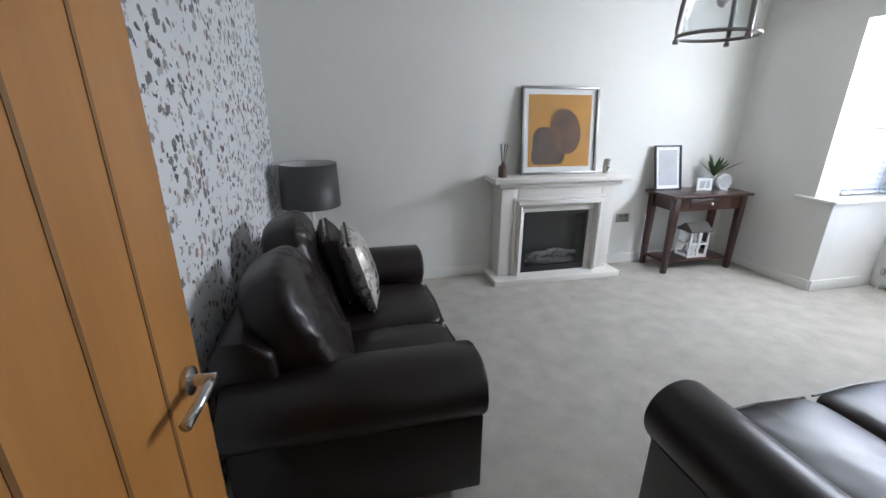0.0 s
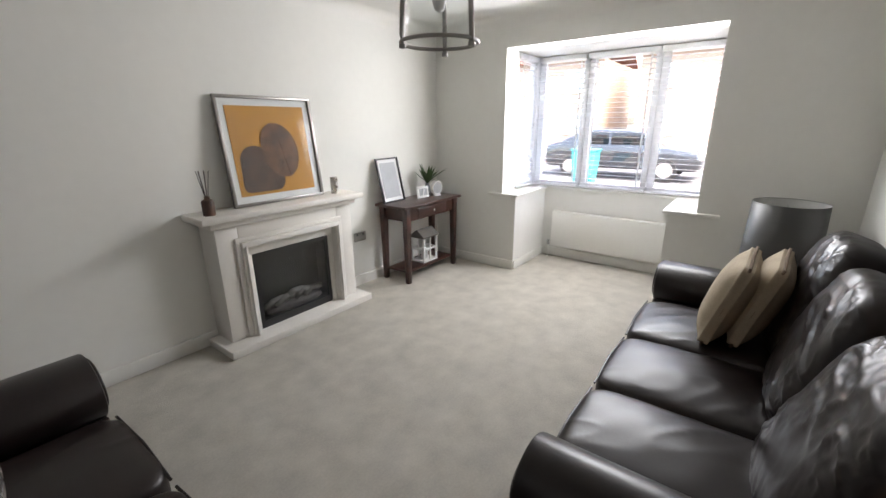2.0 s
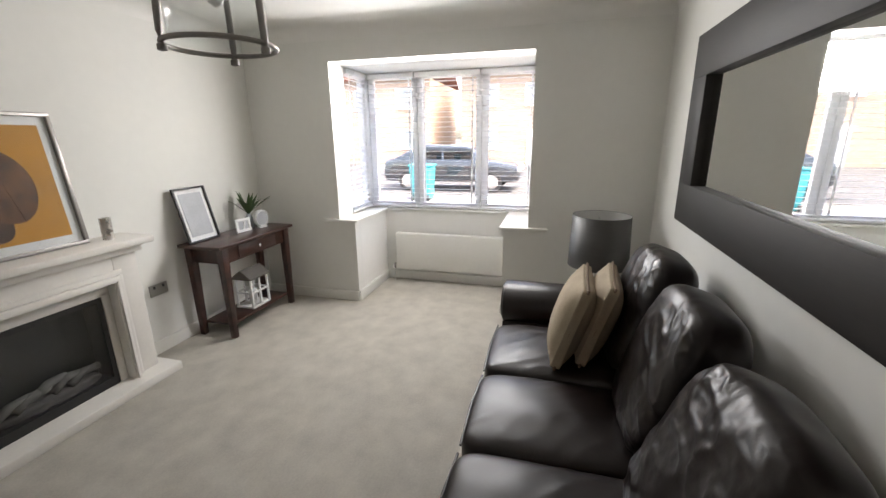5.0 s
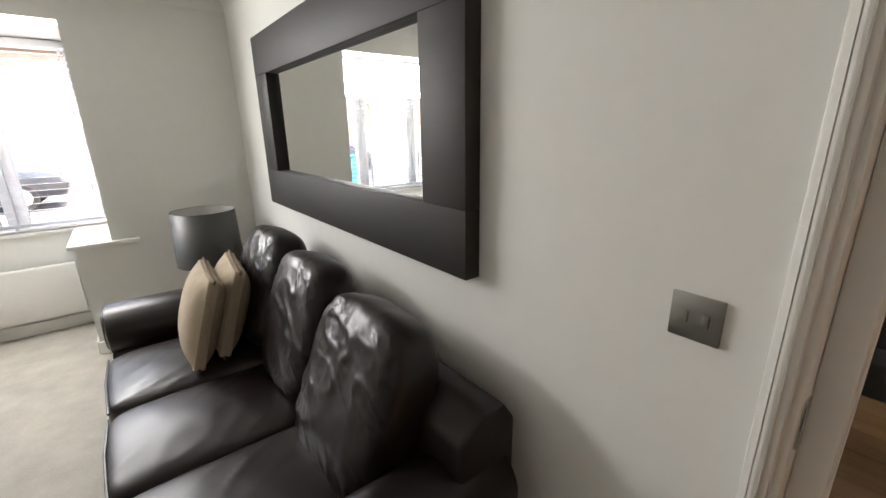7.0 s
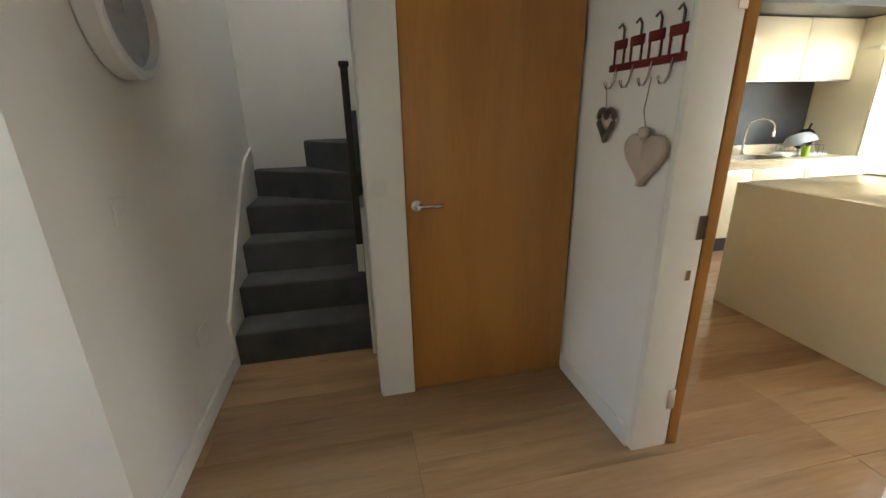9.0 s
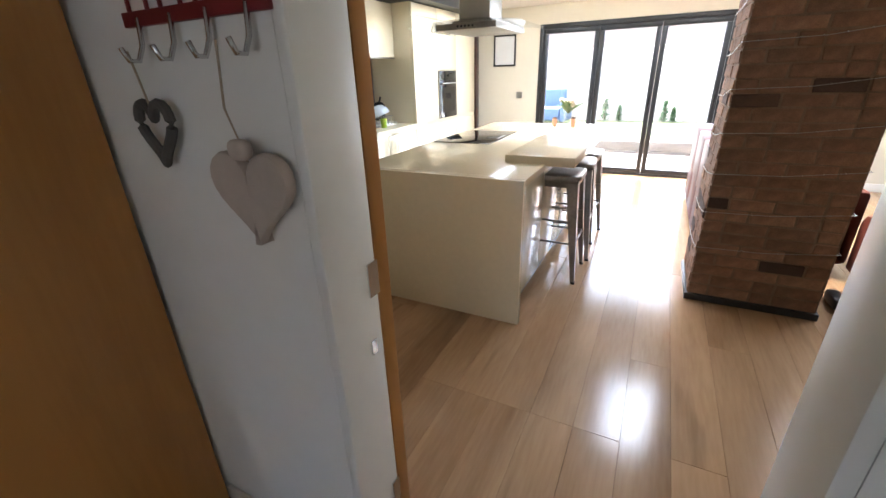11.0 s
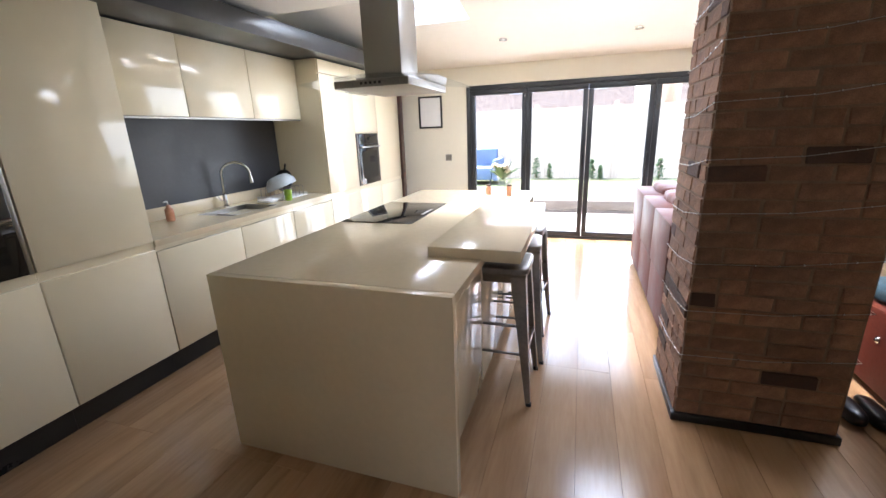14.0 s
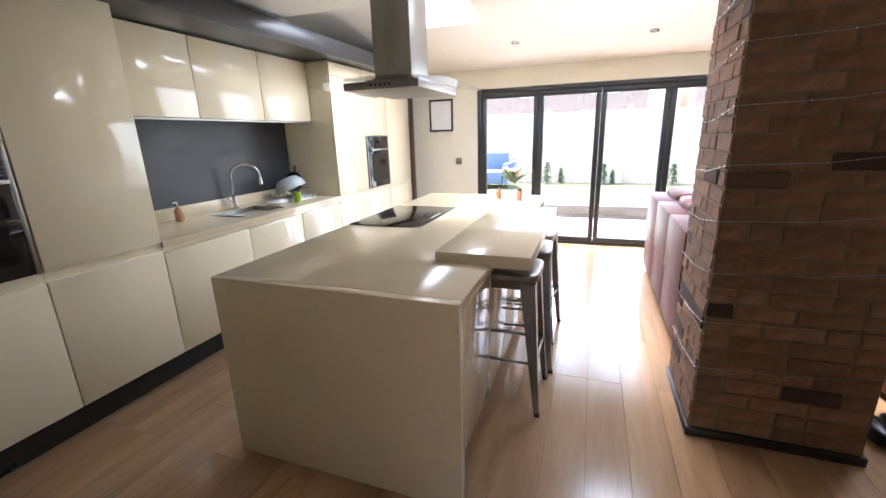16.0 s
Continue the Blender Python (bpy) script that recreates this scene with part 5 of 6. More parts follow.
# island
isl = thing("kitchen_island", -3.40, -1.81, 0, "pale quartz waterfall kitchen island with dark plinth", "kitchen island")
part("end_panel", box(1.300, 1.345, -0.57, 0.575, 0.002, 0.908, 0.002), QUARTZ, isl)
part("end_panel", box(-1.345, -1.300, -0.57, 0.575, 0.002, 0.908, 0.002), QUARTZ, isl)
part("worktop", box(-1.2995, 1.2995, -0.57, 0.575, 0.868, 0.9085, 0.002), QUARTZ, isl)
for k in range(4):
    a = -1.299 + 0.6495 * k
    part("drawer_unit", box(a, a + 0.648, -0.53, 0.50, 0.14, 0.866), GLOSS_CREAM, isl)
    part("drawer_front", box(a + 0.003, a + 0.645, -0.552, -0.531, 0.145, 0.83, 0.002), GLOSS_CREAM, isl)
    part("side_panel", box(a + 0.003, a + 0.645, 0.501, 0.52, 0.10, 0.866, 0.002), GLOSS_CREAM, isl)
part("plinth", box(-1.299, 1.299, -0.47, 0.48, 0, 0.10), CHARCOAL, isl, "dark plinth")
bar = thing("breakfast_bar", -3.165, -1.28, 0.9095, "thick pale quartz breakfast bar on the island", "breakfast bar")
part("slab", box(-0.645, 0.645, -0.22, 0.225, -0.012, 0.047, 0.003), QUARTZ, bar)
part("bracket", boxes((-0.5, -0.46, 0.06, 0.2, -0.03, -0.0125), (0.46, 0.5, 0.06, 0.2, -0.03, -0.0125)), STEEL, bar)
hob = thing("induction_hob", -3.55, -2.11, 0.9088, "black glass induction hob in the island", "hob")
part("glass", box(-0.385, 0.385, -0.26, 0.26, 0, 0.006, 0.002), BLACK_GLASS, hob)
part("control_strip", boxes((-0.1, 0.1, 0.215, 0.235, 0.0062, 0.0066)), GREY_PRINT, hob, "grey control markings")

hood = thing("cooker_hood", -3.43, -2.03, 1.75, "steel island cooker hood with glass canopy", "cooker hood")
part("chimney", box(-0.14, 0.14, -0.135, 0.12, 0.075, 1.06, 0.003), STEEL, hood)
part("canopy", box(-0.35, 0.35, -0.24, 0.25, 0.0, 0.045, 0.006), GUNMETAL, hood)
neck = box(-0.2, 0.2, -0.17, 0.16, 0.0455, 0.0745)
part("neck", neck, STEEL, hood)
bm = bmesh.new()
cols = []
for i in range(13):
    u = -1 + 2 * i / 12
    cols.append([bm.verts.new((x, u * 0.45, 0.058 - 0.035 * u * u + d)) for d in (0, 0.006) for x in (-0.43, 0.43)])
for a, b in zip(cols, cols[1:]):
    bm.faces.new((a[0], a[1], b[1], b[0]))
    bm.faces.new((a[2], b[2], b[3], a[3]))
    bm.faces.new((a[0], b[0], b[2], a[2]))
    bm.faces.new((a[1], a[3], b[3], b[1]))
bmesh.ops.recalc_face_normals(bm, faces=bm.faces[:])
part("glass_visor", bm, CLEAR, hood, "curved clear glass visor").visible_shadow = False
part("button_row", boxes(*[(0.351, 0.353, -0.06 + 0.03 * k, -0.045 + 0.03 * k, 0.016, 0.03) for k in range(5)]), BLACK, hood)


def stool_model():
    s = thing("bar_stool", -2.93, -1.215, 0, "gunmetal pressed steel bar stool at the island", "bar stool", "bar stools")
    part("seat", cushion(0.33, 0.33, 0.05, 8, 6), GUNMETAL, s, smooth=True).location = (0, 0, 0.765)
    part("skirt", lathe([(0.15, 0.70), (0.165, 0.755), (0.16, 0.755), (0.146, 0.70)], 4, pose(0, 0, 0, 0, 0, 45) @ Matrix.Diagonal((1.35, 1.35, 1, 1))), GUNMETAL, s)
    for sx in (-1, 1):
        for sy in (-1, 1):
            bm = bmesh.new()
            rows = []
            for z, d, w in ((0.76, 0.150, 0.080), (0.4, 0.172, 0.054), (0.0, 0.197, 0.026)):
                c = Vector((sx * d, sy * d, z))
                rows.append([bm.verts.new(c + Vector((-sx * w, 0, 0))), bm.verts.new(c), bm.verts.new(c + Vector((0, -sy * w, 0))),
                             bm.verts.new(c + Vector((-sx * 0.006, -sy * w, 0))), bm.verts.new(c + Vector((-sx * 0.006, -sy * 0.006, 0))), bm.verts.new(c + Vector((-sx * w, -sy * 0.006, 0)))])
            for a, b in zip(rows, rows[1:]):
                for i in range(6):
                    bm.faces.new((a[i], a[(i + 1) % 6], b[(i + 1) % 6], b[i]))
            bm.faces.new(rows[0])
            bm.faces.new(rows[-1])
            bmesh.ops.recalc_face_normals(bm, faces=bm.faces[:])
            leg = part("leg", bm, GUNMETAL, s)
            part("rubber_foot", box(sx * 0.188 - 0.014, sx * 0.188 + 0.014, sy * 0.188 - 0.014, sy * 0.188 + 0.014, 0, 0.018, 0.003), RUBBER, leg)
    for z, d in ((0.30, 0.168), (0.46, 0.155)):
        if z == 0.30:
            sides = (((-d, -d), (d, -d)), ((-d, d), (d, d)), ((-d, -d), (-d, d)), ((d, -d), (d, d)))
        else:
            sides = (((-d, -d), (-d, d)), ((d, -d), (d, d)))
        for (ax, ay), (bx, by) in sides:
            part("footrest", tube([(ax, ay, z), (bx, by, z)], 0.008, 8), GUNMETAL, s, smooth=True)
    return s


stool = stool_model()
copy_thing(stool, pose(-3.37, -1.20, 0, 0, 0, 4))
copy_thing(stool, pose(-3.80, -1.21, 0, 0, 0, -5))


def bouquet_vase(p):
    part("vase", lathe([(0, 0), (0.04, 0), (0.045, 0.01), (0.035, 0.09), (0.055, 0.16), (0.05, 0.16), (0.03, 0.09), (0.03, 0.012), (0, 0.012)], 24), CLEAR, p, "clear glass vase", smooth=True).visible_shadow = False
    r = random.Random(9)
    for k in range(9):
        a, d = r.uniform(0, 6.28), r.uniform(0.03, 0.13)
        part("bloom", cushion(0.06, 0.06, 0.045, 2.4, 4, 0.008, 30, k), PETAL, p, smooth=True).location = (d * math.cos(a), d * math.sin(a), 0.20 + r.uniform(0, 0.07))


leafy("flower_vase", -4.55, -1.50, 0.9085, "glass vase of pale flowers and leaves", 34, 0.22, 0.016, LEAF, bouquet_vase, 0.35, 0.95, 5, "flowers", base=0.12)
for k, (x, y, hh) in enumerate(((-4.42, -1.42, 0.10), (-4.48, -1.62, 0.09))):
    j = thing("spice_jar", x, y, 0.9085, "small brown jar on the island", "jar", "small jars")
    part("jar", lathe([(0, 0), (0.026, 0), (0.026, hh * 0.8), (0.02, hh * 0.85), (0, hh * 0.85)], 16), SOAP, j)
    part("lid", cylinder(0.022, hh * 0.85, hh, 16), UMBER, j)

for y0, z0 in ((-3.048, 1.531), (2.568, 1.385)):
    picture("wall_picture", pose(-6.499, y0 + 0.17, z0, 0, 0, 90), 0.345, 0.428, 0.022, 0.02, BLACK, WHITE_CARD, "white print in a black frame on the wall", 0.03)
wall_plate("kitchen_switch", pose(-6.499, -2.63, 1.12, 0, 0, -90), "steel light switch beside the folding doors", (0.0,), STEEL)

# ceiling spots
for x, y in ((-5.75, -1.72), (-5.8, -0.33), (-6.0, 2.6), (-4.0, -1.2), (-4.0, 0.6), (-2.0, -1.6), (-2.0, 0.6)):
    z = roof_z(x) if x < -3.75 else 2.4
    d = thing("ceiling_spotlight", x, y, z, "small round steel ceiling spotlight", "spotlight", "ceiling spotlights")
    d.matrix_world = pose(x, y, z - 0.001, 0, -math.degrees(math.atan(SLOPE)) if x < -3.75 else 0)
    part("bezel", lathe([(0.028, 0), (0.045, 0), (0.043, -0.006), (0.03, -0.007), (0.028, 0)], 24), CHROME, d)
    part("lens", lathe([(0, -0.001), (0.028, -0.001), (0.0, -0.002)], 20), GREY_PRINT, d)

# ---- family area ----
fam = thing("corner_sofa_back_unit", -4.68, 0.17, 0, "chestnut leather sofa seen from behind with headrests", "sofa")
part("base", box(-1.0, 1.0, -0.36, 0.56, 0.06, 0.38, 0.03), LEATHER_RED, fam)
for k in range(3):
    a = -0.98 + 0.653 * k
    part("back_panel", box(a + 0.004, a + 0.649, -0.415, -0.20, 0.42, 0.84, 0.012), LEATHER_RED, fam)
    part("lower_panel", box(a + 0.004, a + 0.649, -0.405, -0.30, 0.05, 0.415, 0.015), LEATHER_RED, fam)
    part("headrest", cushion(0.60, 0.24, 0.13, 3.4, 10, 0.012, 7, k), LEATHER_RED, fam, smooth=True).location = (a + 0.326, -0.15, 0.85)
    part("seat_cushion", cushion(0.64, 0.62, 0.22, 6, 8, 0.005, 7, k), LEATHER_RED, fam, smooth=True).location = (a + 0.326, 0.28, 0.40)
for x in (-1.0, 0.86):
    part("arm", box(x, x + 0.14, -0.40, 0.58, 0.06, 0.62, 0.04), LEATHER_RED, fam)

rec = thing("recliner_sofa", -2.72, 0.74, 0, "chestnut leather recliner sofa with high back", "sofa")
part("back_shell", moved(prism([(0, 0.05), (-0.06, 0.80), (-0.12, 0.86), (-0.26, 0.84), (-0.34, 0.45), (-0.34, 0.05)], 0, 1.75, 0.025), pose(0, 0, 0, 0, 0, 90) @ Matrix.Diagonal((1, -1, 1, 1))), LEATHER_RED, rec)
for ob in rec.children:
    bmr = bmesh.new()
    bmr.from_mesh(ob.data)
    moved(bmr, Matrix.Diagonal((-1, 1, 1, 1)) if max(v.co.x for v in bmr.verts) > 0.1 else Matrix.Identity(4))
    bmesh.ops.recalc_face_normals(bmr, faces=bmr.faces[:])
    bmr.to_mesh(ob.data)
    bmr.free()
part("arm", moved(prism([(-0.10, 0.05), (-0.10, 0.66), (-0.30, 0.62), (-0.55, 0.50), (-0.92, 0.47), (-0.97, 0.40), (-0.95, 0.05)], 0, 0.16, 0.025), pose(0, 0.0, 0, 0, 0, 0) @ Matrix(((0, 1, 0, 0), (1, 0, 0, 0), (0, 0, 1, 0), (0, 0, 0, 1)))), LEATHER_RED, rec).location = (0, -0.006, 0)
part("lever", lathe([(0, 0), (0.02, 0), (0.02, 0.01), (0.008, 0.02), (0, 0.02)], 14, pose(-0.62, 0.0, 0.33, 90)), CHROME, rec, "chrome recliner lever")
for k in range(2):
    part("headrest", cushion(0.28, 0.70, 0.16, 3.0, 10, 0.012, 7, k + 2), LEATHER_RED, rec, smooth=True).location = (-0.20, 0.52 + 0.72 * k, 0.87)
    part("seat_cushion", cushion(0.66, 0.70, 0.20, 6, 8, 0.006, 7, k), LEATHER_RED, rec, smooth=True).location = (-0.66, 0.52 + 0.72 * k, 0.40)
for x in (-0.08, -0.85):
    for y in (0.1, 1.6):
        part("leg", cylinder(0.025, 0, 0.06, 12, x, y), BLACK, rec)
thr = thing("throw_blanket", -3.46, 1.20, 0.515, "teal patterned throw over the sofa seat", "throw")
part("throw", cushion(0.62, 0.85, 0.09, 5, 14, 0.018, 9), TEAL_THROW, thr, smooth=True).location = (0, 0, 0.02)
shoe = thing("slipper_pair", -3.10, 0.60, 0, "dark slippers beside the sofa", "slippers")
for k in range(2):
    part("slipper", cushion(0.24, 0.09, 0.08, 3, 6), BLACK, shoe, smooth=True).location = (0, 0.1 * k - 0.05, 0.04)

tbl = thing("dining_table", -1.50, 1.22, 0, "light oak dining table with thick top", "dining table")
part("tabletop", box(-0.66, 0.66, -0.50, 0.50, 0.70, 0.755, 0.006), OAK_TABLE, tbl)
for sx in (-1, 1):
    for sy in (-1, 1):
        part("leg", box(sx * 0.42 - 0.045, sx * 0.42 + 0.045, sy * 0.40 - 0.045, sy * 0.40 + 0.045, 0, 0.70, 0.004), OAK_TABLE, tbl)
for y in (-0.42, 0.39):
    part("apron", box(-0.5, 0.5, y, y + 0.03, 0.61, 0.70), OAK_TABLE, tbl)
ben = thing("dining_bench", -1.45, 0.90, 0, "light oak bench tucked under the table", "bench")
part("seat", box(-0.73, 0.55, -0.16, 0.16, 0.41, 0.455, 0.006), OAK_TABLE, ben)
for sx in (-0.12, 0.40):
    part("leg_frame", boxes((sx - 0.035, sx + 0.035, -0.14, -0.07, 0, 0.41), (sx - 0.035, sx + 0.035, 0.07, 0.14, 0, 0.41), (sx - 0.03, sx + 0.03, -0.07, 0.07, 0.33, 0.41), bevel=0.003), OAK_TABLE, ben)

tv = thing("television", -5.05, 3.06, 0.76, "large dark flat television on the wall", "television")
part("bezel", box(-0.69, 0.69, -0.005, 0.03, 0, 0.80, 0.004), BLACK, tv)
part("screen", box(-0.68, 0.68, -0.008, -0.0052, 0.012, 0.79), SCREEN, tv)
part("bracket", box(-0.2, 0.2, 0.03, 0.058, 0.25, 0.55), BLACK, tv)
cab = thing("media_cabinet", -5.05, 2.93, 0, "low light oak media cabinet with open shelf", "media cabinet")
part("top", box(-0.85, 0.85, -0.20, 0.17, 0.465, 0.50, 0.004), OAK_TABLE, cab)
part("base", box(-0.83, 0.83, -0.19, 0.16, 0.05, 0.08), OAK_TABLE, cab)
for x in (-0.83, -0.28, 0.26, 0.81):
    part("side", box(x - 0.012, x + 0.012, -0.19, 0.16, 0.08, 0.465), OAK_TABLE, cab)
part("back", box(-0.82, 0.82, 0.16, 0.168, 0.05, 0.465), OAK_TABLE, cab)
for x in (-0.8, 0.8):
    part("foot", box(x - 0.03, x + 0.03, -0.18, 0.15, 0, 0.05), OAK_TABLE, cab)
rt = thing("router", -5.62, 2.90, 0.50, "white router box on the media cabinet", "router")
part("case", box(-0.11, 0.11, -0.07, 0.07, 0, 0.055, 0.008), WHITE_CARD, rt)
part("front", box(-0.08, 0.08, -0.0725, -0.0705, 0.012, 0.04), GREY_PRINT, rt)
sp = thing("small_speaker", -4.95, 2.88, 0.50, "dark small speaker with yellow side", "speaker")
part("case", box(-0.07, 0.05, -0.05, 0.05, 0, 0.10, 0.012), CHARCOAL, sp)
part("side", box(0.051, 0.075, -0.045, 0.045, 0.005, 0.09, 0.006), OCHRE, sp, "yellow side")

vr = thing("vertical_radiator", -6.44, 2.14, 0.12, "tall anthracite vertical column radiator", "radiator")
for k in range(6):
    y = -0.20 + 0.08 * k
    part("column", cushion(0.05, 0.066, 1.86, 9, 6), RAD_DARK, vr, smooth=True).location = (0, y, 0.93)
part("header", boxes((-0.015, 0.015, -0.22, 0.22, 0.03, 0.07), (-0.015, 0.015, -0.22, 0.22, 1.79, 1.83), bevel=0.005), RAD_DARK, vr)
part("pipe", boxes((-0.01, 0.01, 0.19, 0.21, -0.12, 0.04), (-0.01, 0.01, -0.21, -0.19, -0.12, 0.04)), CHROME, vr)


def floor_pot(p):
    part("pot", lathe([(0, 0), (0.12, 0), (0.15, 0.26), (0.14, 0.26), (0.11, 0.2), (0, 0.2)], 24), WHITE_CARD, p, "pale pot")
    part("trunk", tube([(0, 0, 0.2), (0.02, 0.01, 0.5), (0.0, 0.0, 0.75)], 0.016, 8), UMBER, p, "thin brown stem")


leafy("house_plant", -6.12, 2.70, 0, "spiky variegated house plant in a pale pot", 120, 0.46, 0.011, LEAF_PALE, floor_pot, 0.62, 1.0, 7, base=0.72, spread=0.38)

# ---- outside ----
structure(part("ground", box(-300, 300, -300, 300, -0.6, -0.16), ASPHALT), "grey drive and road surface", "ground")
structure(part("ground_drive", box(5.4, 12.5, -6, 9, -0.159, -0.12), DRIVE), "grey paved front drive", "drive")
structure(part("ground_patio", box(-8.6, -6.62, -8, 6, -0.159, -0.05), PATIO), "pale paved patio", "patio")
structure(part("lawn", box(-12.3, -8.72, -8, 6, -0.159, 0.16), LAWN), "raised green lawn", "lawn")
slp = thing("sleeper_wall", -8.66, -1, -0.16, "dark grey timber sleeper edging the lawn", "retaining wall")
for k in range(2):
    for j in range(5):
        part("sleeper", box(-0.055, 0.055, -6.9 + 2.75 * j, -4.17 + 2.75 * j, 0.17 * k, 0.17 * k + 0.166, 0.01), SLEEPER, slp)
fen = thing("garden_fence", -12.35, -1, 0.16, "weathered close board garden fence", "fence")
fm = bpy.data.meshes.new("board")
b0 = box(-0.009, 0.009, -0.062, 0.062, 0.0, 1.8, 0.003)
b0.to_mesh(fm)
b0.free()
fm.materials.append(FENCE)
for k in range(104):
    o = new("board", fm)
    o.parent = fen
    o.location = (0.01 * (k % 2), -6.9 + 0.132 * k, 0)
for k in range(8):
    part("post", box(-0.1, -0.02, -6.9 + 1.95 * k, -6.8 + 1.95 * k, 0, 1.9), FENCE, fen)
part("rail", boxes((-0.05, -0.011, -6.9, 6.8, 0.3, 0.38), (-0.05, -0.011, -6.9, 6.8, 1.4, 1.48)), FENCE, fen)


def shrub(x, y, z, w, h, seed):
    s = thing("garden_shrub", x, y, z, "small green shrub against the fence", "shrub", "garden shrubs")
    r = random.Random(seed)
    part("stem", tube([(0, 0, 0), (0.01, 0, h * 0.5), (0, 0.01, h * 0.9)], 0.012, 6), UMBER, s)
    bm = bmesh.new()
    for k in range(260):
        a, u = r.uniform(0, 6.283), r.random()
        rad_ = w * (1 - 0.7 * u) * r.uniform(0.3, 1.0) * (0.7 + 0.3 * math.sin(3 * a + seed))
        c = Vector((rad_ * math.cos(a), rad_ * math.sin(a), h * (0.08 + 0.95 * u)))
        q = Euler((r.uniform(-1, 1), r.uniform(-1, 1), a)).to_quaternion()
        sz = r.uniform(0.025, 0.05)
        v = [bm.verts.new(c + q @ Vector(p)) for p in ((-sz, 0, 0), (0, sz * 0.4, 0.004), (sz, 0, 0), (0, -sz * 0.4, 0.004))]
        bm.faces.new(v)
    part("foliage", bm, LEAF, s)
    return s


for k, (y, w, h) in enumerate(((-1.95, 0.20, 0.55), (-1.6, 0.12, 0.4), (-0.55, 0.16, 0.5), (-0.35, 0.13, 0.35), (1.0, 0.2, 0.5), (-3.4, 0.2, 0.4))):
    shrub(-12.0, y, 0.16, w, h, k + 2)
gs = thing("garden_sofa", -11.2, -3.55, 0.16, "blue outdoor sofa on the lawn", "garden sofa")
part("seat", box(-0.35, 0.40, -0.75, 0.65, 0.12, 0.42, 0.04), BLUE_RATTAN, gs)
part("back", box(-0.50, -0.34, -0.75, 0.65, 0.1, 0.85, 0.04), BLUE_RATTAN, gs)
for y in (-0.88, 0.66):
    part("arm", box(-0.5, 0.40, y, y + 0.15, 0.1, 0.62, 0.04), BLUE_RATTAN, gs)
for x in (-0.4, 0.3):
    for y in (-0.7, 0.6):
        part("leg", cylinder(0.02, 0, 0.12, 10, x, y), BLACK, gs)


def house(x, y, w, d, h, face, label, turn=0):
    o = thing("house", x, y, -0.16, label, "house", turn=turn)
    part("wall", box(-d, 0, -w / 2, w / 2, 0, h), HOUSE_BRICK, o)
    part("roof", moved(prism([(-d - 0.3, h), (-d / 2, h + 2.6), (0.3, h), (0.3, h + 0.12), (-d / 2, h + 2.75), (-d - 0.3, h + 0.12)], -w / 2 - 0.2, w / 2 + 0.2), SWAP), ROOF, o)
    for z in (0.9, 3.4):
        for u in (-0.32, 0.0, 0.32):
            if z < 1 and u == 0:
                part("door", box(0.001, 0.05, -0.45, 0.45, 0, 2.05, 0.01), GLOSS_WHITE, o)
                continue
            win = part("window", window_frame(0.001, 0.06, u * w - 0.65, u * w + 0.65, z, z + 1.25, 0.07), PLASTIC_WHITE, o)
            part("pane", box(0.01, 0.03, u * w - 0.58, u * w + 0.58, z + 0.07, z + 1.18), SKY_TONED_PANE, win)
    return o


house(27, 2, 9, 7, 5.2, 1, "brick house across the street with white windows", 180)
house(27, 13, 9, 7, 5.2, 1, "brick house across the street with white windows", 180)
house(27, -9, 9, 7, 5.2, 1, "brick house across the street with white windows", 180)
house(-24, -4, 11, 7, 4.6, 1, "brick house behind the garden with red roof", 0)
house(-24, 9, 11, 7, 4.6, 1, "brick house behind the garden with red roof", 0)


def car(x, y):
    c = thing("parked_car", x, y, -0.16, "dark grey parked car across the drive", "car")
    body = prism([(-2.15, 0.32), (-2.2, 0.62), (-2.05, 0.85), (-1.2, 0.95), (-0.55, 1.40), (0.9, 1.45), (1.75, 1.05), (2.15, 0.95), (2.2, 0.45), (2.1, 0.30)], -0.86, 0.86, 0.07)
    part("body", body, CAR_PAINT, c, smooth=False)
    for s in (-1, 1):
        part("side_window", boxes((min(s * 0.862, s * 0.868), max(s * 0.862, s * 0.868), -0.75, 0.15, 1.0, 1.33), (min(s * 0.862, s * 0.868), max(s * 0.862, s * 0.868), 0.22, 1.05, 1.0, 1.35), bevel=0.002), BLACK_GLASS, c)
        part("sill_trim", box(min(s * 0.865, s * 0.875), max(s * 0.865, s * 0.875), -1.0, 1.0, 0.34, 0.42, 0.004), BLACK, c)
        for yy in (-1.35, 1.35):
            w = part("wheel", lathe([(0, 0), (0.19, 0.0), (0.21, 0.03), (0.21, 0.2), (0, 0.2)], 28, pose(s * 0.67, yy, 0.32, 0, 90 * s)), CHROME, c, "alloy wheel")
            part("tyre", lathe([(0.21, 0.0), (0.31, 0.02), (0.32, 0.06), (0.32, 0.17), (0.30, 0.21), (0.212, 0.205)], 32, pose(s * 0.67, yy, 0.32, 0, 90 * s)), RUBBER, w)
    for yy in (-2.16, 2.16):
        for s in (-0.6, 0.6):
            part("headlight", box(s - 0.17, s + 0.17, yy - 0.05, yy + 0.05, 0.62, 0.76, 0.02), WHITE_CARD, c)
    return c


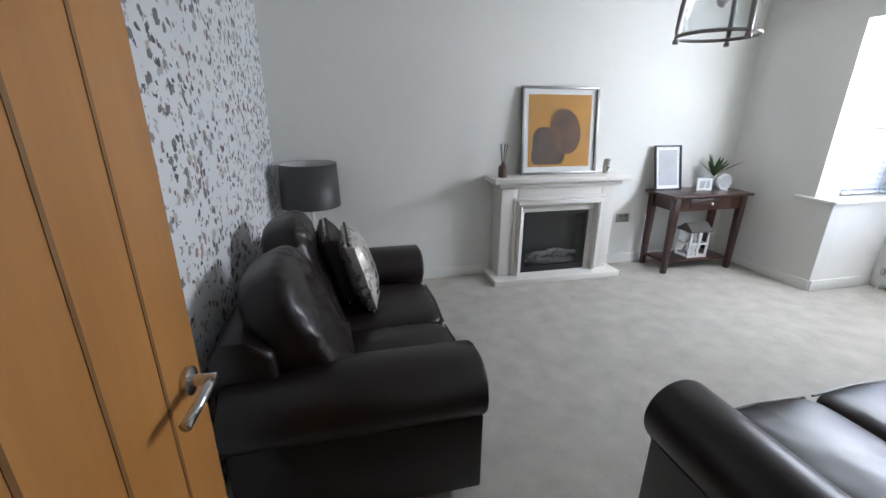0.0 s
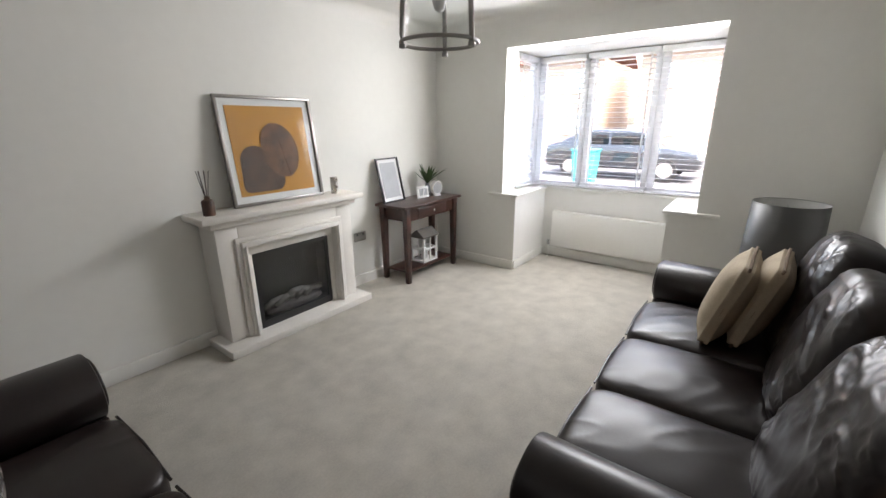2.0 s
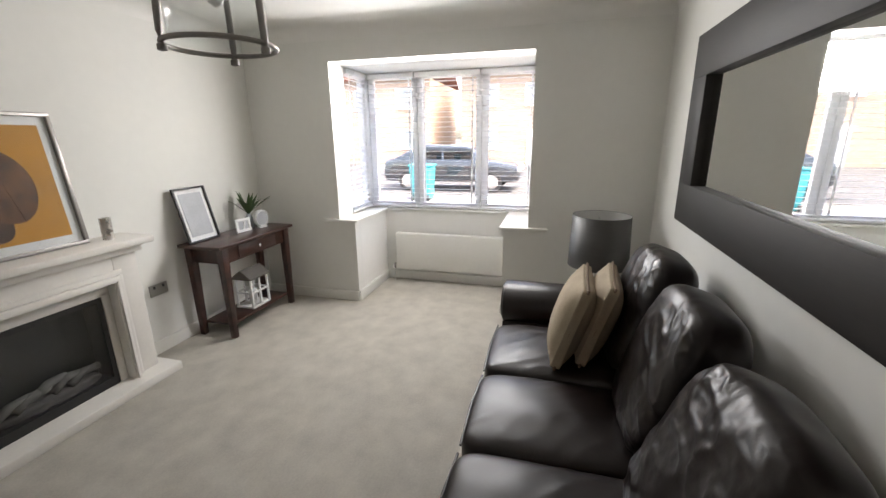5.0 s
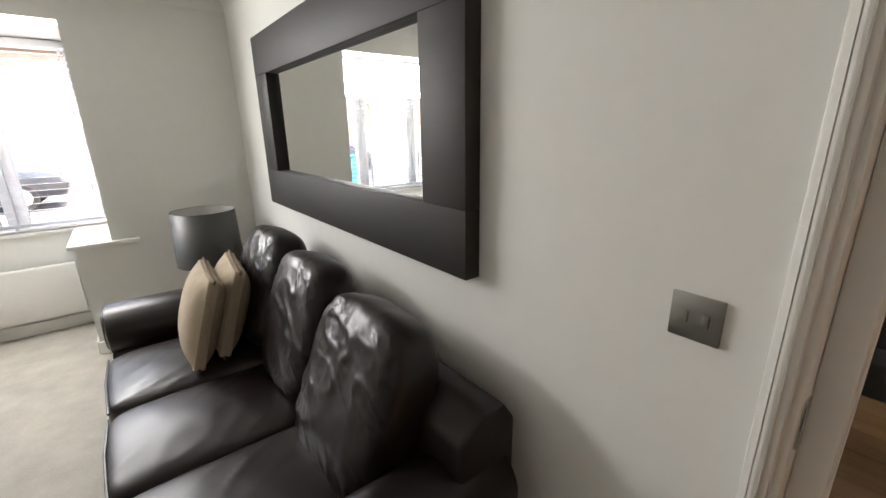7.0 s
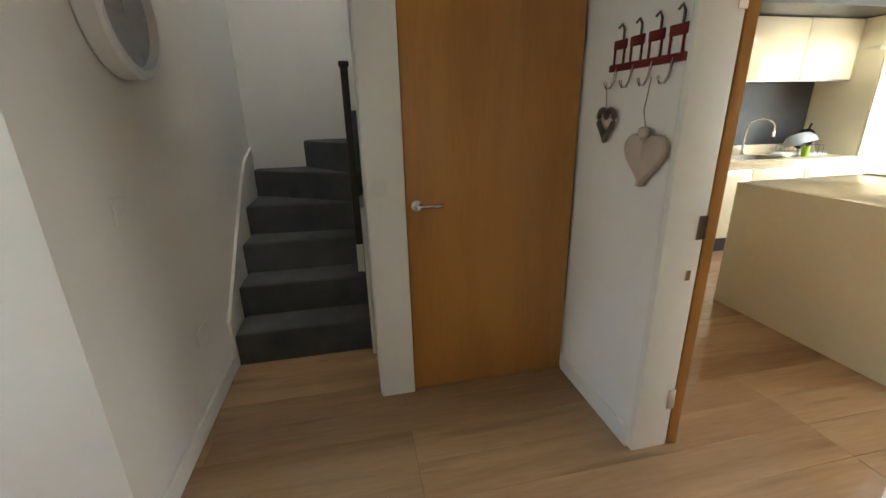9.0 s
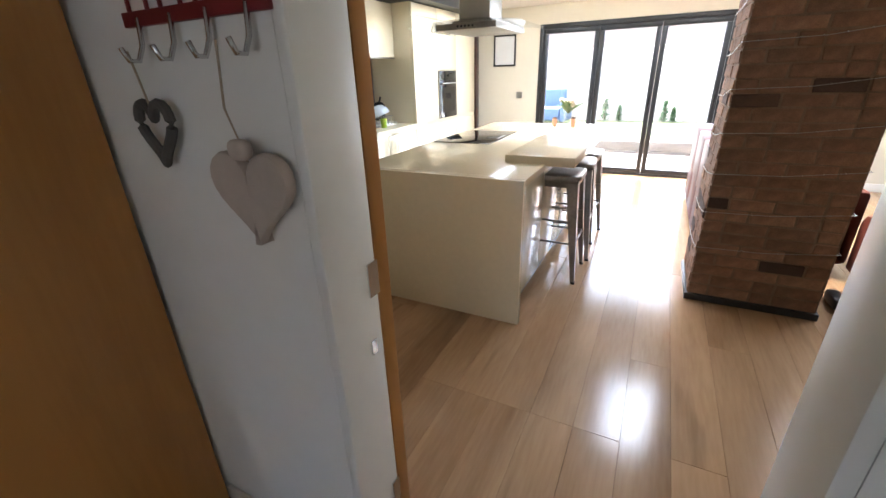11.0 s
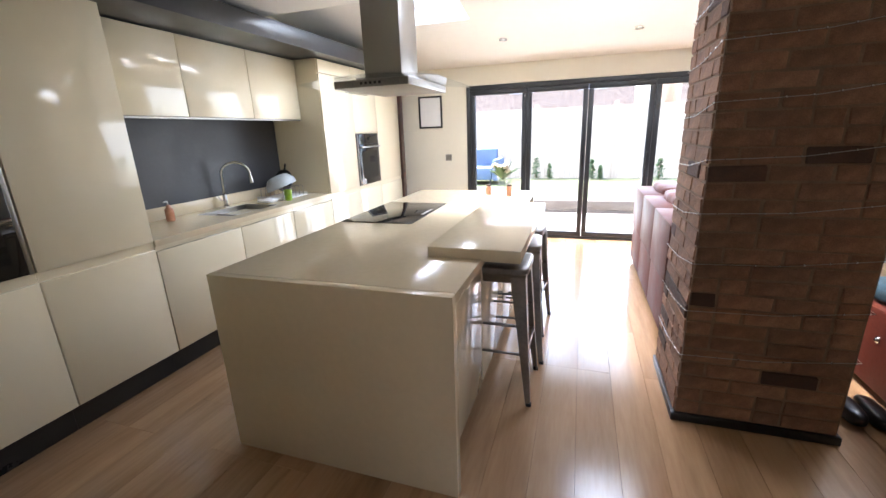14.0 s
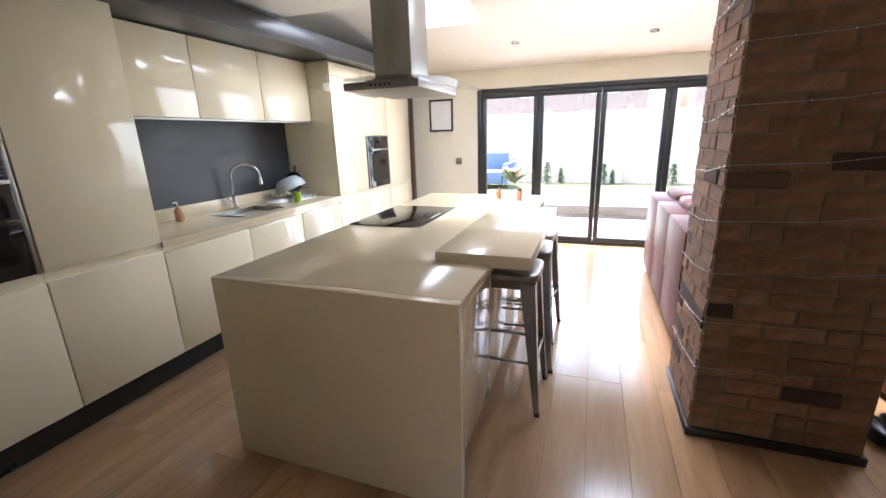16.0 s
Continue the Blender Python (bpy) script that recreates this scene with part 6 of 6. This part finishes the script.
car(14.5, 3.9)
car(16.5, -1.6)
bn = thing("wheelie_bin", 11.6, 4.1, -0.16, "teal plastic wheeled bin on the drive", "bin")
bb = box(-0.26, 0.26, -0.3, 0.3, 0.06, 0.92, 0.03)
for v in bb.verts:
    k = 0.82 + 0.18 * v.co.z / 0.92
    v.co.x *= k
    v.co.y *= k
part("body", bb, TEAL_BIN, bn)
part("lid", box(-0.28, 0.30, -0.32, 0.32, 0.925, 0.98, 0.02), TEAL_BIN, bn)
for y in (-0.22, 0.22):
    part("wheel", lathe([(0, -0.03), (0.09, -0.03), (0.1, 0), (0.09, 0.03), (0, 0.03)], 20, pose(-0.2, y, 0.1, 90)), RUBBER, bn)

# ---- pillar of old brick ----
pil = structure(thing("pillar", 0, 0, 0, "exposed old brick pillar with dark skirting", "pillar"), "exposed old brick pillar with dark skirting", "pillar")
PX0, PX1, PY0, PY1, PH = -3.40, -2.84, -0.295, 0.385, 2.40
part("core", box(PX0 + 0.001, PX1 - 0.001, PY0 + 0.001, PY1 - 0.001, 0, PH), MORTAR, pil)
part("skirting", boxes((PX1 - 0.012, PX1 + 0.016, PY0 - 0.016, PY1 + 0.016, 0, 0.045), (PX0 - 0.016, PX1 - 0.0125, PY0 - 0.016, PY0 + 0.012, 0, 0.045), (PX0 - 0.016, PX1 - 0.0125, PY1 - 0.012, PY1 + 0.016, 0, 0.045), bevel=0.004), BLACK, pil, "black painted skirting")
brick_meshes = []
rng = random.Random(21)


def brick_mesh(length, depth, mat, k):
    me = bpy.data.meshes.new("brick")
    bm = box(-length / 2, length / 2, -depth / 2, depth / 2, -0.0325, 0.0325, 0.004, seg=1)
    r = random.Random(k)
    for v in bm.verts:
        v.co += Vector((r.uniform(-1, 1), r.uniform(-1, 1), r.uniform(-1, 1))) * 0.0028
    bm.to_mesh(me)
    bm.free()
    me.materials.append(mat)
    return me


FULL = [brick_mesh(0.216, 0.022, BRICK, k) for k in range(4)] + [brick_mesh(0.216, 0.022, BRICK_BURNT, 9)]
HALF = [brick_mesh(0.103, 0.022, BRICK, k + 20) for k in range(3)] + [brick_mesh(0.103, 0.022, BRICK_BURNT, 29)]


def brick_face(origin, along, width, turn, top=32):
    """Courses of bricks on one side of the pillar."""
    for c in range(top):
        z = 0.045 + 0.0375 + 0.0738 * c
        u = 0.0
        half = c % 2 == 1
        while u < width - 0.03:
            rest = width - u
            use_half = half or rest < 0.16 or rng.random() < 0.28
            half = False
            length = 0.103 if use_half else 0.216
            if rest < 0.03:
                break
            k = min(1.0, rest / length)
            pool = HALF if use_half else FULL
            me = pool[-1] if rng.random() < 0.11 else rng.choice(pool[:-1])
            o = new("brick", me)
            o.parent = pil
            p = Vector(origin) + Vector(along) * (u + length * k / 2)
            jut = rng.uniform(-0.003, 0.003)
            o.matrix_local = pose(p.x, p.y, z, 0, rng.uniform(-0.6, 0.6), turn) @ Matrix.Translation((0, jut, 0)) @ Matrix.Diagonal((k, 1, 1, 1))
            u += length + 0.0105


brick_face((PX1 - 0.006, PY0 + 0.002, 0), (0, 1, 0), PY1 - PY0, 90)
brick_face((PX0, PY0 + 0.006, 0), (1, 0, 0), PX1 - PX0 - 0.012, 0)
side = bmesh.new()
for c in range(32):
    z = 0.0825 + 0.0738 * c
    for k in range(3):
        a = PY0 + 0.005 + 0.2265 * k - (0.11 if c % 2 else 0)
        box(PX0 - 0.005, PX0 + 0.0098, max(PY0, a), min(PY1, a + 0.216), z - 0.0325, z + 0.0325, bm=side)
        a = PX0 + 0.005 + 0.2265 * k - (0.11 if c % 2 else 0)
        if a < PX1 - 0.05:
            box(max(PX0, a), min(PX1 - 0.012, a + 0.216), PY1 - 0.0098, PY1 + 0.005, z - 0.0325, z + 0.0325, bm=side)
tagged(part("far_bricks", side, BRICK, pil), kind="stuff")
fl = thing("string_lights", (PX0 + PX1) / 2, (PY0 + PY1) / 2, 0, "unlit string of small lights wound round the pillar", "string lights")
pts = []
hx, hy = (PX1 - PX0) / 2 + 0.012, (PY1 - PY0) / 2 + 0.012
z = 0.32
for turnk in range(8):
    for ax, ay in ((-hx, -hy), (0, -hy), (hx, -hy), (hx, 0), (hx, hy), (0, hy), (-hx, hy), (-hx, 0)):
        dip = 0.018 if ax == 0 or ay == 0 else 0
        pts.append((ax, ay, z - dip))
        z += 0.0295
wire = part("wire", tube([p for p in pts], 0.0016, 5), STEEL, fl, "thin silver wire")
bulbs = []
for a, b in zip(pts, pts[1:]):
    for u in (0.2, 0.45, 0.7, 0.95):
        p = Vector(a).lerp(Vector(b), u)
        bulbs.append(p)
bme = bpy.data.meshes.new("bulb")
bq = lathe([(0, -0.006), (0.005, -0.002), (0.004, 0.004), (0, 0.007)], 8)
bq.to_mesh(bme)
bq.free()
bme.materials.append(CHROME)
for p in bulbs:
    o = new("bulb", bme)
    o.parent = fl
    o.location = p

# ---- floor boards ----
deck = structure(thing("floor_boards", 0, 0, 0, "warm oak laminate floor boards", "floor"), "warm oak laminate floor boards", "floor")
part("underlay", boxes((-6.6, -0.57, -3.86, 3.12, -0.1, -0.013), (-0.57, 3.3, -3.5, -0.11, -0.1, -0.013), (-0.57, -0.10, -0.11, 3.12, -0.1, -0.013)), UMBER, deck)
plank = {}
rng = random.Random(8)


def plank_mesh(length):
    if length not in plank:
        me = bpy.data.meshes.new("plank")
        bm = box(0, length - 0.001, 0.0005, 0.192, -0.012, 0.0, 0.0008, seg=1)
        bm.to_mesh(me)
        bm.free()
        me.materials.append(OAK_FLOOR)
        plank[length] = me
    return plank[length]


row = 0
y = -3.855
while y < 3.10:
    x = -6.49
    end = -0.12 if y > -0.13 else (3.2 if y > -1.2 else (1.36 if y > -3.3 else -0.6))
    first = True
    while x < end - 0.02:
        want = rng.choice((0.6, 0.9, 1.2, 1.5)) if first else 1.8
        first = False
        length = round(min(want, end - x), 3)
        o = new("plank", plank_mesh(length))
        o.parent = deck
        o.location = (x, y, 0)
        x += length
    y += 0.1925
    row += 1
